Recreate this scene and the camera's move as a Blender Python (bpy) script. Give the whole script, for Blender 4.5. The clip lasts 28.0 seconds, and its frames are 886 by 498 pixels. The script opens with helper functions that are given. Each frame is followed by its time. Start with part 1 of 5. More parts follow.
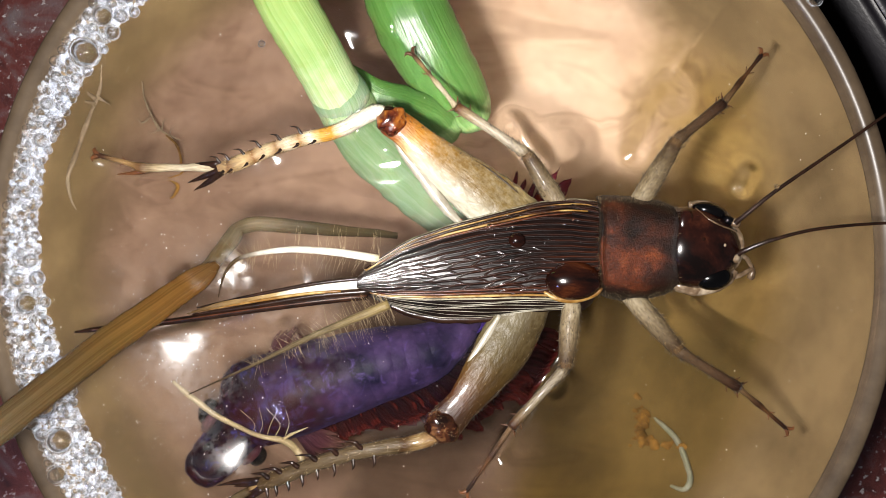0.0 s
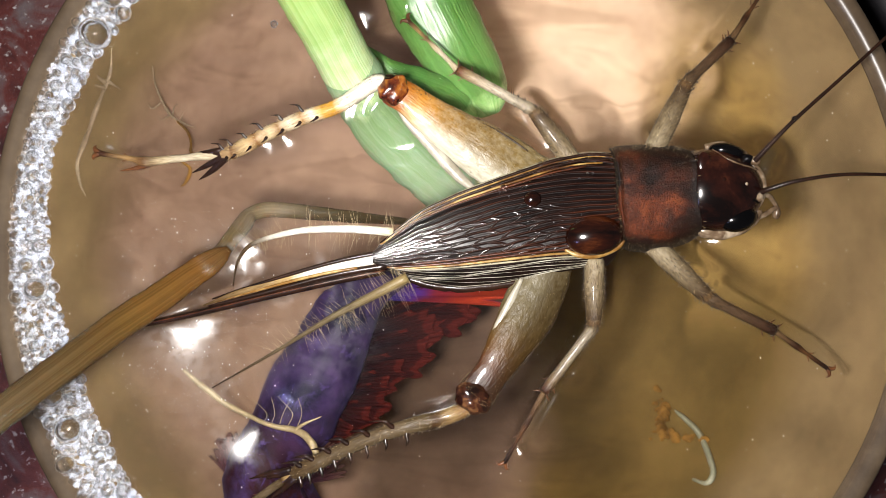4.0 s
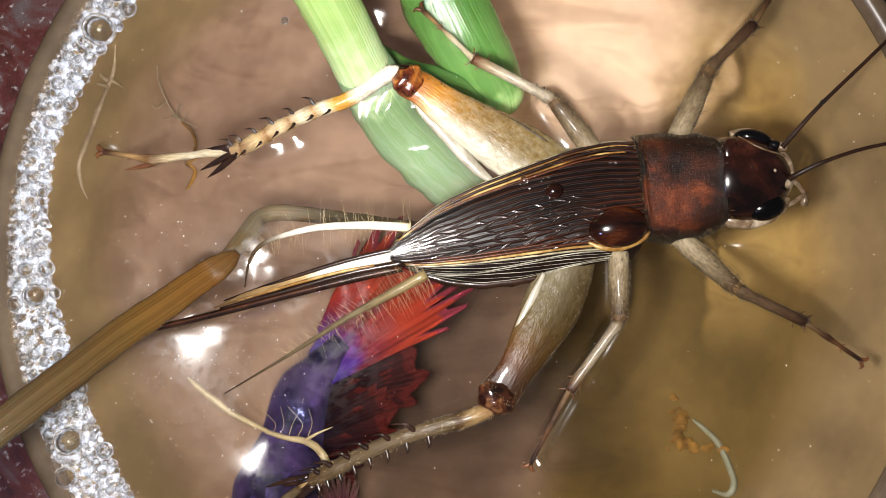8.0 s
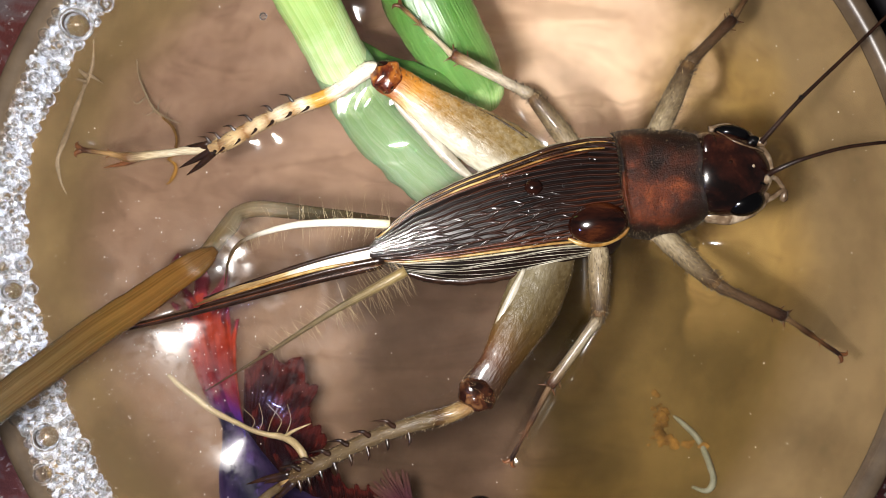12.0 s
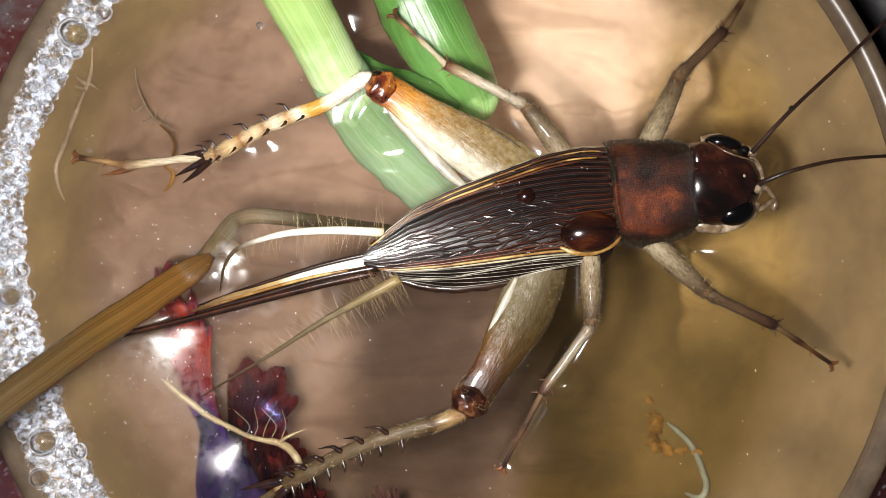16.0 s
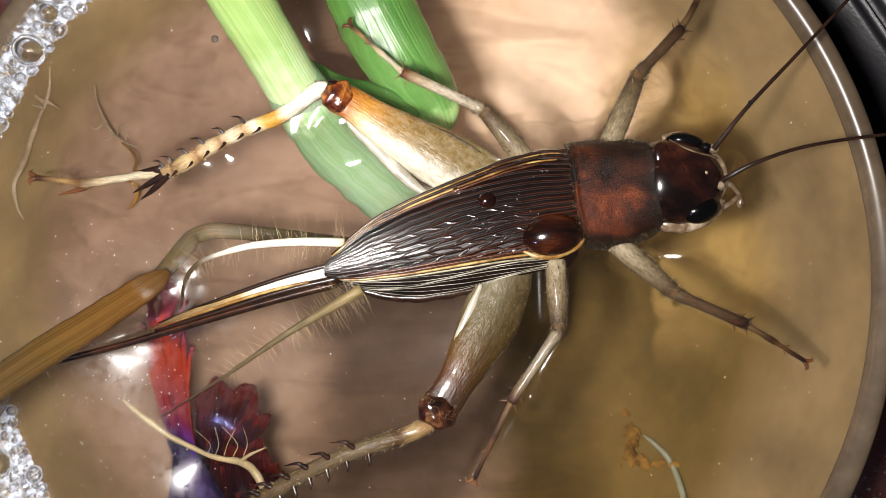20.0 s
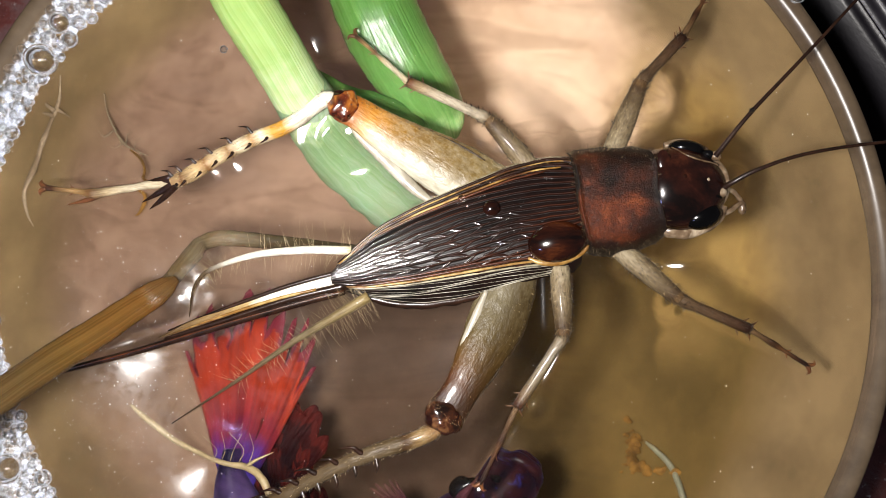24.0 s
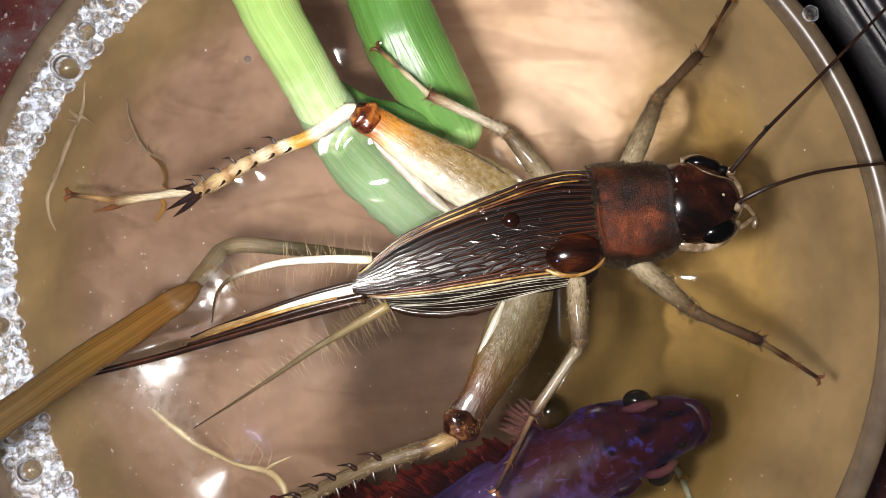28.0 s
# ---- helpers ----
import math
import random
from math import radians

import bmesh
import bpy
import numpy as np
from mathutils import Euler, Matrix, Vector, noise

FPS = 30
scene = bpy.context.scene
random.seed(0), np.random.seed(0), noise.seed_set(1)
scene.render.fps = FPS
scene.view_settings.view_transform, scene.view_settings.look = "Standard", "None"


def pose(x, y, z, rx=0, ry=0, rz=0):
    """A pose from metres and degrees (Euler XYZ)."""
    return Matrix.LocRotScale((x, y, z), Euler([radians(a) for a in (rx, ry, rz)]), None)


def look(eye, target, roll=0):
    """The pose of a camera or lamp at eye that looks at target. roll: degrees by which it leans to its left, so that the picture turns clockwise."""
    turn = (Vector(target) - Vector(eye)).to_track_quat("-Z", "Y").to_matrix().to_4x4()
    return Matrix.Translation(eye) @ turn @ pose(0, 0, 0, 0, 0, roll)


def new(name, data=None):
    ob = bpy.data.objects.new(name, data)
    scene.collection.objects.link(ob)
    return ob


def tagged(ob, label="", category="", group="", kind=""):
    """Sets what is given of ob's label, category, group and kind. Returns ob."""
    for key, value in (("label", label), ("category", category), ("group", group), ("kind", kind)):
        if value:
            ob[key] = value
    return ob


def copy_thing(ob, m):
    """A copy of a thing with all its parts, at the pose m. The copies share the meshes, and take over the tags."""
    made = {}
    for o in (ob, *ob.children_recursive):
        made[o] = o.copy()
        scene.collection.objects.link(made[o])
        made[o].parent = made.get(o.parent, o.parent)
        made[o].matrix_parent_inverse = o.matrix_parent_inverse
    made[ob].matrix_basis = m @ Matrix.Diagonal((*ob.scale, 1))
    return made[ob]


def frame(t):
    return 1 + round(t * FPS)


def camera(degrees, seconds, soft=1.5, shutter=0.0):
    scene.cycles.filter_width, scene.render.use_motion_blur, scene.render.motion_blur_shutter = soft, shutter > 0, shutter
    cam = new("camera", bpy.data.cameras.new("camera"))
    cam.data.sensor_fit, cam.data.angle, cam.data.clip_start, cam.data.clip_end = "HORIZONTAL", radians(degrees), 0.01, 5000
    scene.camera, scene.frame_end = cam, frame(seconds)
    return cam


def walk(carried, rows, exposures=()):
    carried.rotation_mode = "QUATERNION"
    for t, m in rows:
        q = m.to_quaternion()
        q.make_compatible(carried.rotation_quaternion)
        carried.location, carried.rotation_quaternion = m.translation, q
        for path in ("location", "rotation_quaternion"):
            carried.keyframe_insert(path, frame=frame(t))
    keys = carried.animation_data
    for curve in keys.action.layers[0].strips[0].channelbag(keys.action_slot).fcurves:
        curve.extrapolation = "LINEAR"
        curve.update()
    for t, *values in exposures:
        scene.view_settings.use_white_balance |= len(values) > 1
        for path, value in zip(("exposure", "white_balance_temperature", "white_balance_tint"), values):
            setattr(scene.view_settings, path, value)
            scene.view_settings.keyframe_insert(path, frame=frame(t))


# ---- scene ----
cam = camera(60, 28.0, soft=0.3)
PATH = [
    (0.0, pose(-0.000559, 0.000947, 0.059871, -1.061, -0.476, 0.431)),
    (0.5, pose(0.000000, -0.000000, 0.059822, 0.001, 0.001, -0.000)),
    (1.0, pose(-0.000376, -0.000914, 0.059243, 0.837, 0.025, -0.063)),
    (1.5, pose(0.000307, -0.000575, 0.058942, 0.250, 0.512, 0.215)),
    (2.0, pose(0.000143, -0.000766, 0.058716, 0.467, 0.216, 0.094)),
    (2.5, pose(-0.000547, -0.000900, 0.058907, 0.693, 0.171, -0.026)),
    (3.0, pose(-0.000766, -0.000914, 0.058517, 0.389, 0.305, 0.047)),
    (3.5, pose(-0.000936, -0.001126, 0.058454, -0.237, 0.187, 0.205)),
    (5.5, pose(-0.001357, -0.000091, 0.058454, -0.539, 0.182, 0.395)),
    (6.0, pose(-0.001362, -0.000537, 0.058041, -0.454, 0.118, 0.438)),
    (6.5, pose(-0.001891, -0.000681, 0.057367, -0.120, -0.061, 0.300)),
    (7.0, pose(-0.001977, -0.000740, 0.057301, -0.104, -0.123, 0.304)),
    (7.5, pose(-0.001802, -0.000785, 0.057260, -0.513, -0.098, 0.583)),
    (8.0, pose(-0.002952, -0.001165, 0.056515, 0.082, -0.455, 0.322)),
    (8.5, pose(-0.003186, -0.001978, 0.055221, 0.566, -0.526, 0.066)),
    (9.0, pose(-0.002481, -0.001357, 0.055819, -0.268, -0.390, 0.484)),
    (9.5, pose(-0.002642, -0.001061, 0.056119, -0.297, -0.486, 0.499)),
    (10.0, pose(-0.002284, -0.001153, 0.056318, 0.200, -0.601, 0.095)),
    (10.5, pose(-0.002196, -0.000963, 0.056507, -0.025, -0.599, 0.243)),
    (11.0, pose(-0.002028, -0.001170, 0.056419, -0.020, -0.553, 0.236)),
    (11.5, pose(-0.001460, -0.000903, 0.056723, -0.391, -0.525, 0.459)),
    (12.0, pose(-0.001526, -0.000884, 0.056505, -0.418, -0.617, 0.486)),
    (12.5, pose(-0.000963, -0.000332, 0.057416, -0.484, -0.660, 0.522)),
    (14.5, pose(-0.001066, -0.000395, 0.057486, -0.253, -0.459, 0.596)),
    (15.0, pose(-0.000868, -0.000224, 0.057641, -0.283, -0.581, 0.692)),
    (15.5, pose(-0.000324, -0.000488, 0.057377, -0.566, -0.312, 0.855)),
    (16.0, pose(-0.000990, -0.000730, 0.056989, -0.027, -0.519, 0.636)),
    (16.5, pose(-0.001073, -0.000743, 0.057402, 0.572, -0.706, 0.367)),
    (17.0, pose(-0.000281, -0.001457, 0.056470, 0.919, -0.696, 0.256)),
    (17.5, pose(0.001275, -0.001730, 0.056143, 1.382, -0.551, 0.104)),
    (18.0, pose(0.001722, -0.001702, 0.056637, 2.197, -0.513, -0.374)),
    (18.5, pose(0.002149, -0.001922, 0.056462, 2.349, -0.353, -0.480)),
    (19.0, pose(0.002044, -0.002045, 0.056632, 2.101, -0.483, -0.497)),
    (19.5, pose(0.002069, -0.002169, 0.056330, 2.282, -0.250, -0.571)),
    (20.0, pose(0.002153, -0.002010, 0.056158, 2.044, -0.280, -0.527)),
    (20.5, pose(0.002231, -0.001845, 0.056576, 1.894, -0.353, -0.411)),
    (21.0, pose(0.001720, -0.001780, 0.056544, 2.433, -0.145, -0.607)),
    (21.5, pose(0.002058, -0.002008, 0.056475, 2.402, -0.082, -0.549)),
    (23.5, pose(0.002045, -0.001309, 0.057237, 1.882, -0.330, -0.229)),
    (24.0, pose(0.001904, -0.001510, 0.056831, 2.167, -0.174, -0.251)),
    (24.5, pose(0.001798, -0.001639, 0.056846, 2.414, -0.256, -0.355)),
    (25.0, pose(0.001449, -0.001808, 0.056567, 2.138, -0.186, -0.307)),
    (25.5, pose(0.001167, -0.001673, 0.056634, 2.160, -0.301, -0.126)),
    (26.0, pose(0.000927, -0.000935, 0.057508, 1.646, -0.376, 0.143)),
    (26.5, pose(0.000800, -0.000506, 0.057839, 1.724, -0.500, -0.033)),
    (27.0, pose(0.000310, -0.000453, 0.057853, 1.861, -0.238, -0.533)),
    (27.5, pose(-0.000226, -0.000392, 0.058475, 2.031, -0.617, 0.188)),
    (28.0, pose(0.000138, -0.000776, 0.057899, 2.087, -0.570, 0.387)),
]
walk(cam, PATH)

# ---- light ----
world = bpy.data.worlds.new("world")
world.use_nodes = True
world.node_tree.nodes["Background"].inputs["Color"].default_value = (0.95, 0.97, 1.0, 1)
world.node_tree.nodes["Background"].inputs["Strength"].default_value = 0.06
scene.world = world
scene.view_settings.exposure = 0.0

MM = 0.001


def lamp(name, eye, target, size, watts, colour):
    light = bpy.data.lights.new(name, "AREA")
    light.shape, light.size, light.energy, light.color = "DISK", size * MM, watts, colour
    ob = new(name, light)
    ob.matrix_world = look([v * MM for v in eye], [v * MM for v in target])
    return ob


# the white lamp beside the lens, and a faint blue one farther off
lamp("flash_light", (-9, -4, 60), (0, 0, 0), 9, 0.104, (1.0, 0.95, 0.91))
lamp("blue_light", (-150, -135, 215), (0, 0, 0), 20, 0.06, (0.42, 0.45, 1.0))



# ---- materials ----
def nodes_of(name):
    m = bpy.data.materials.new(name)
    m.use_nodes = True
    return m, m.node_tree.nodes, m.node_tree.links, m.node_tree.nodes["Principled BSDF"]


def coords(n, l, scale):
    tc, mp = n.new("ShaderNodeTexCoord"), n.new("ShaderNodeMapping")
    mp.inputs["Scale"].default_value = scale if hasattr(scale, "__len__") else (scale,) * 3
    l.new(tc.outputs["Object"], mp.inputs["Vector"])
    return mp.outputs["Vector"]


def noise_tex(n, l, vec, scale, detail=6, rough=0.6, distort=0.0):
    t = n.new("ShaderNodeTexNoise")
    t.inputs["Scale"].default_value, t.inputs["Detail"].default_value = scale, detail
    t.inputs["Roughness"].default_value, t.inputs["Distortion"].default_value = rough, distort
    l.new(vec, t.inputs["Vector"])
    return t.outputs["Fac"]


def ramp(n, l, fac, stops):
    r = n.new("ShaderNodeValToRGB")
    while len(r.color_ramp.elements) < len(stops):
        r.color_ramp.elements.new(0.5)
    for e, (p, c) in zip(r.color_ramp.elements, stops):
        e.position, e.color = p, (*c, 1)
    l.new(fac, r.inputs["Fac"])
    return r.outputs["Color"]


def mix(n, l, fac, a, b, mode="MIX"):
    x = n.new("ShaderNodeMix")
    x.data_type, x.blend_type = "RGBA", mode
    for v, k in ((fac, 0), (a, 6), (b, 7)):
        if hasattr(v, "links"):
            l.new(v, x.inputs[k])
        elif k == 0:
            x.inputs[k].default_value = v
        else:
            x.inputs[k].default_value = (*v, 1)
    return x.outputs[2]


def bump(n, l, p, height, strength, distance):
    b = n.new("ShaderNodeBump")
    b.inputs["Strength"].default_value, b.inputs["Distance"].default_value = strength, distance * MM
    l.new(height, b.inputs["Height"])
    l.new(b.outputs["Normal"], p.inputs["Normal"])


def skin(name, stops, scale=600, rough=0.4, fine=4000, relief=0.3, depth=0.05, stretch=(1, 1, 1), coat=0.0, metal=0.0, sss=0.0, spec=0.5):
    """Two scales of noise in the colour, fine relief on top. Scales per metre."""
    m, n, l, p = nodes_of(name)
    v = coords(n, l, stretch)
    big, small = noise_tex(n, l, v, scale, 5, 0.6, 0.4), noise_tex(n, l, v, fine, 4)
    c = ramp(n, l, big, stops)
    c = mix(n, l, 0.35, c, ramp(n, l, small, [(0.3, (0.45, 0.45, 0.45)), (0.7, (1, 1, 1))]), "MULTIPLY")
    l.new(c, p.inputs["Base Color"])
    p.inputs["Roughness"].default_value, p.inputs["Metallic"].default_value = rough, metal
    p.inputs["Coat Weight"].default_value, p.inputs["Coat Roughness"].default_value = coat, 0.14
    p.inputs["Specular IOR Level"].default_value = spec
    if sss:
        p.inputs["Subsurface Weight"].default_value, p.inputs["Subsurface Scale"].default_value = sss, 0.8 * MM
    bump(n, l, p, small, relief, depth)
    return m



def vary(n, l, a, b, scale, vec, lo=0.35, hi=0.65):
    return mix(n, l, ramp(n, l, noise_tex(n, l, vec, scale), [(lo, (0, 0, 0)), (hi, (1, 1, 1))]), a, b)


def along(n, l, stops, wiggle=0.1):
    """Colour by the V of the mesh's UV map, from a part's base to its tip."""
    uv, sep = n.new("ShaderNodeUVMap"), n.new("ShaderNodeSeparateXYZ")
    l.new(uv.outputs["UV"], sep.inputs[0])
    add = n.new("ShaderNodeMath")
    add.operation = "MULTIPLY_ADD"
    l.new(noise_tex(n, l, coords(n, l, 1), 700), add.inputs[0])
    add.inputs[1].default_value = wiggle
    l.new(sep.outputs[1], add.inputs[2])
    return ramp(n, l, add.outputs[0], [(q + wiggle / 2, c) for q, c in stops])


def fibres(n, l, around, lengthwise):
    """Noise stretched along the mesh's V: fibres, rays, stripes."""
    uv, mp = n.new("ShaderNodeUVMap"), n.new("ShaderNodeMapping")
    mp.inputs["Scale"].default_value = (around, lengthwise, 1)
    l.new(uv.outputs["UV"], mp.inputs["Vector"])
    return noise_tex(n, l, mp.outputs["Vector"], 1.0, 4, 0.6)


def times(n, l, a, b):
    m = n.new("ShaderNodeMath")
    m.operation = "MULTIPLY"
    l.new(a, m.inputs[0])
    l.new(b, m.inputs[1])
    return m.outputs[0]


def limb(name, stops, rough=0.4, coat=0.14, sss=0.0, back=None):
    """A leg: colour from base to tip, fine lengthwise hair grain."""
    m, n, l, p = nodes_of(name)
    v = coords(n, l, 1)
    grain = fibres(n, l, 26, 12)
    c = along(n, l, stops)
    if back:
        # a browner back: where round the limb it lies, and its colour
        uv, sep, off, rng = (n.new("ShaderNode" + k) for k in ("UVMap", "SeparateXYZ", "Math", "MapRange"))
        l.new(uv.outputs["UV"], sep.inputs[0])
        off.operation = "PINGPONG"
        off.inputs[1].default_value = 0.5
        add = n.new("ShaderNodeMath")
        add.inputs[1].default_value = 1 - back[0]
        l.new(sep.outputs[0], add.inputs[0])
        l.new(add.outputs[0], off.inputs[0])
        rng.interpolation_type = "SMOOTHSTEP"
        rng.inputs["From Min"].default_value, rng.inputs["From Max"].default_value = 0.33, 0.17
        l.new(off.outputs[0], rng.inputs["Value"])
        c = mix(n, l, times(n, l, rng.outputs[0], ramp(n, l, noise_tex(n, l, v, 2600, 5, 0.7), [(0.15, (0.55, 0.55, 0.55)), (0.65, (1, 1, 1))])), c, along(n, l, back[1]))
    c = mix(n, l, 0.4 if back else 0.6, c, ramp(n, l, grain, [(0.34, (0.38, 0.33, 0.27)), (0.6, (1, 1, 1))]), "MULTIPLY")
    c = mix(n, l, 0.15 if back else 0.4, c, ramp(n, l, noise_tex(n, l, v, 900), [(0.35, (0.5, 0.42, 0.35)), (0.6, (1, 1, 1))]), "MULTIPLY")
    l.new(c, p.inputs["Base Color"])
    p.inputs["Specular IOR Level"].default_value = 0.2
    p.inputs["Roughness"].default_value, p.inputs["Coat Weight"].default_value, p.inputs["Coat Roughness"].default_value = rough, coat, 0.1
    if sss:
        p.inputs["Subsurface Weight"].default_value, p.inputs["Subsurface Scale"].default_value = sss, 0.5 * MM
    bump(n, l, p, grain, 0.8, 0.11)
    return m


# wing membrane: dark skin between red-brown veins, told apart by the vein height stored on the mesh
mat_wing, n, l, p = nodes_of("wing_chitin")
att = n.new("ShaderNodeAttribute")
att.attribute_name = "vein"
v = coords(n, l, (0.6, 1, 1))
dark = vary(n, l, (0.0016, 0.0007, 0.0006), (0.008, 0.003, 0.002), 500, v)
ridge = vary(n, l, (0.009, 0.0025, 0.0013), (0.05, 0.012, 0.004), 350, v)
l.new(mix(n, l, att.outputs["Fac"], dark, ridge), p.inputs["Base Color"])
p.inputs["Coat Weight"].default_value, p.inputs["Coat Roughness"].default_value = 0.9, 0.15
p.inputs["Specular IOR Level"].default_value = 0.16
l.new(ramp(n, l, noise_tex(n, l, v, 1500), [(0.3, (0.3, 0.3, 0.3)), (0.7, (0.5, 0.5, 0.5))]), p.inputs["Roughness"])
bump(n, l, p, noise_tex(n, l, v, 2600), 0.5, 0.06)

mat_white_vein = skin("white_vein", [(0.36, (0.05, 0.042, 0.03)), (0.5, (0.2, 0.18, 0.13)), (0.66, (0.5, 0.47, 0.38))], 260, 0.3)
mat_keel = skin("keel_pale", [(0.3, (0.24, 0.21, 0.15)), (0.55, (0.36, 0.33, 0.26)), (0.75, (0.48, 0.46, 0.38))], 500, 0.3, 3000, 0.4, 0.05, coat=0.2)
mat_gold = skin("gold_vein", [(0.36, (0.05, 0.016, 0.003)), (0.5, (0.2, 0.095, 0.018)), (0.68, (0.5, 0.36, 0.13))], 420, 0.3)
mat_rust = skin("rust_vein", [(0.3, (0.02, 0.005, 0.002)), (0.6, (0.08, 0.02, 0.005)), (0.8, (0.2, 0.06, 0.014))], 600, 0.3)
mat_pale = skin("pale_vein", [(0.36, (0.07, 0.055, 0.03)), (0.66, (0.42, 0.38, 0.25))], 420, 0.3)
# velvet: rusty in the middle, black along the rims and corners
mat_pron, n, l, p = nodes_of("pronotum_velvet")
v = coords(n, l, 1)
rust = ramp(n, l, noise_tex(n, l, v, 330, 6, 0.65, 0.4), [(0.36, (0.008, 0.003, 0.002)), (0.47, (0.036, 0.009, 0.0036)), (0.57, (0.1, 0.022, 0.0065)), (0.7, (0.24, 0.066, 0.018))])
uv, sep = n.new("ShaderNodeUVMap"), n.new("ShaderNodeSeparateXYZ")
l.new(uv.outputs["UV"], sep.inputs[0])
c = rust
for axis, start, end in ((0, 0.1, 0.0), (0, 0.87, 0.99), (1, 0.72, 0.97), (1, 0.05, 0.0)):
    add, rng = n.new("ShaderNodeMath"), n.new("ShaderNodeMapRange")
    add.operation = "MULTIPLY_ADD"
    add.inputs[1].default_value = 0.35
    l.new(noise_tex(n, l, v, 420, 4), add.inputs[0])
    l.new(sep.outputs[axis], add.inputs[2])
    rng.inputs["From Min"].default_value, rng.inputs["From Max"].default_value = start + 0.175, end + 0.175
    l.new(add.outputs[0], rng.inputs["Value"])
    c = mix(n, l, rng.outputs[0], c, (0.007, 0.0045, 0.004))
grain = noise_tex(n, l, v, 7000, 3, 0.7)
c = mix(n, l, 0.8, c, ramp(n, l, grain, [(0.36, (0.3, 0.28, 0.26)), (0.62, (1.0, 1.0, 1.0))]), "MULTIPLY")
l.new(c, p.inputs["Base Color"])
p.inputs["Roughness"].default_value, p.inputs["Specular IOR Level"].default_value = 0.45, 0.2
bump(n, l, p, grain, 0.9, 0.13)
mat_head = skin("head_chitin", [(0.38, (0.003, 0.0012, 0.001)), (0.54, (0.016, 0.004, 0.0025)), (0.7, (0.06, 0.016, 0.007))], 330, 0.16, 2500, 0.12, 0.03, coat=0.4)
mat_dome = skin("wing_dome", [(0.34, (0.003, 0.001, 0.0008)), (0.55, (0.016, 0.0035, 0.0015)), (0.72, (0.07, 0.018, 0.005))], 500, 0.1, 2500, 0.15, 0.03, (0.4, 1.6, 1), coat=0.5)
mat_eye = skin("eye_black", [(0.3, (0.0008, 0.0008, 0.001)), (0.7, (0.0025, 0.0022, 0.0025))], 300, 0.14, 9000, 0.15, 0.01, spec=0.35)
mat_ivory = skin("face_ivory", [(0.36, (0.05, 0.028, 0.014)), (0.5, (0.15, 0.1, 0.06)), (0.66, (0.42, 0.34, 0.24))], 600, 0.25, 4000, 0.4, coat=0.2)
mat_spine = skin("spine_dark", [(0.3, (0.005, 0.0025, 0.002)), (0.7, (0.03, 0.012, 0.006))], 600, 0.25)
mat_knee = skin("knee_rust", [(0.38, (0.025, 0.006, 0.004)), (0.5, (0.1, 0.02, 0.007)), (0.6, (0.3, 0.1, 0.015)), (0.72, (0.5, 0.3, 0.12))], 700, 0.2, 4000, 0.5, 0.05, coat=0.4)
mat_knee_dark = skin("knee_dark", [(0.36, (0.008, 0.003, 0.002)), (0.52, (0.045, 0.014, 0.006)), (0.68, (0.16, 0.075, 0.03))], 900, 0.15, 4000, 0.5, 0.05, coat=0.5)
mat_crest = skin("crest_brown", [(0.35, (0.014, 0.007, 0.003)), (0.65, (0.06, 0.032, 0.01))], 1400, 0.5, 5000, 0.6)
mat_claw = skin("claw_rust", [(0.3, (0.03, 0.01, 0.005)), (0.7, (0.16, 0.06, 0.02))], 900, 0.3)
mat_hair = skin("hair_pale", [(0.3, (0.3, 0.2, 0.09)), (0.7, (0.6, 0.48, 0.28))], 900, 0.4)
mat_hair_dark = skin("hair_dark", [(0.3, (0.006, 0.004, 0.003)), (0.7, (0.05, 0.03, 0.016))], 900, 0.4)
mat_under = skin("belly_grey", [(0.3, (0.03, 0.025, 0.02)), (0.7, (0.16, 0.14, 0.105))], 500, 0.3)
GREY = [(0.0, (0.3, 0.25, 0.16)), (0.35, (0.2, 0.155, 0.09)), (0.75, (0.11, 0.078, 0.042)), (0.9, (0.06, 0.036, 0.018)), (1.0, (0.12, 0.07, 0.03))]
mat_leg = limb("leg_grey", GREY)
mat_leg_dark = limb("leg_brown", [(0, (0.102, 0.0645, 0.0341)), (0.5, (0.079, 0.0451, 0.0232)), (0.85, (0.0465, 0.0226, 0.0116)), (1, (0.0232, 0.00967, 0.00546))])
mat_leg_pale = limb("leg_pale", [(0, (0.12, 0.08, 0.04)), (0.08, (0.3, 0.25, 0.17)), (0.3, (0.4, 0.35, 0.26)), (0.6, (0.42, 0.36, 0.26)), (0.85, (0.3, 0.22, 0.12)), (1, (0.12, 0.05, 0.02))], 0.32, 0.25)
# darker copy of leg_pale for the other middle shin
mat_leg_pale_dark = limb("leg_pale_dark", [(0, (0.09, 0.06, 0.03)), (0.08, (0.2, 0.16, 0.1)), (0.3, (0.22, 0.185, 0.13)), (0.6, (0.2, 0.16, 0.1)), (0.85, (0.11, 0.07, 0.033)), (1, (0.05, 0.02, 0.009))], 0.3, 0.3)
mat_tarsus = limb("tarsus_rust", [(0, (0.14, 0.085, 0.04)), (0.25, (0.08, 0.042, 0.018)), (0.42, (0.03, 0.012, 0.005)), (0.55, (0.09, 0.04, 0.014)), (0.8, (0.035, 0.014, 0.006)), (1, (0.015, 0.006, 0.004))], coat=0.25)
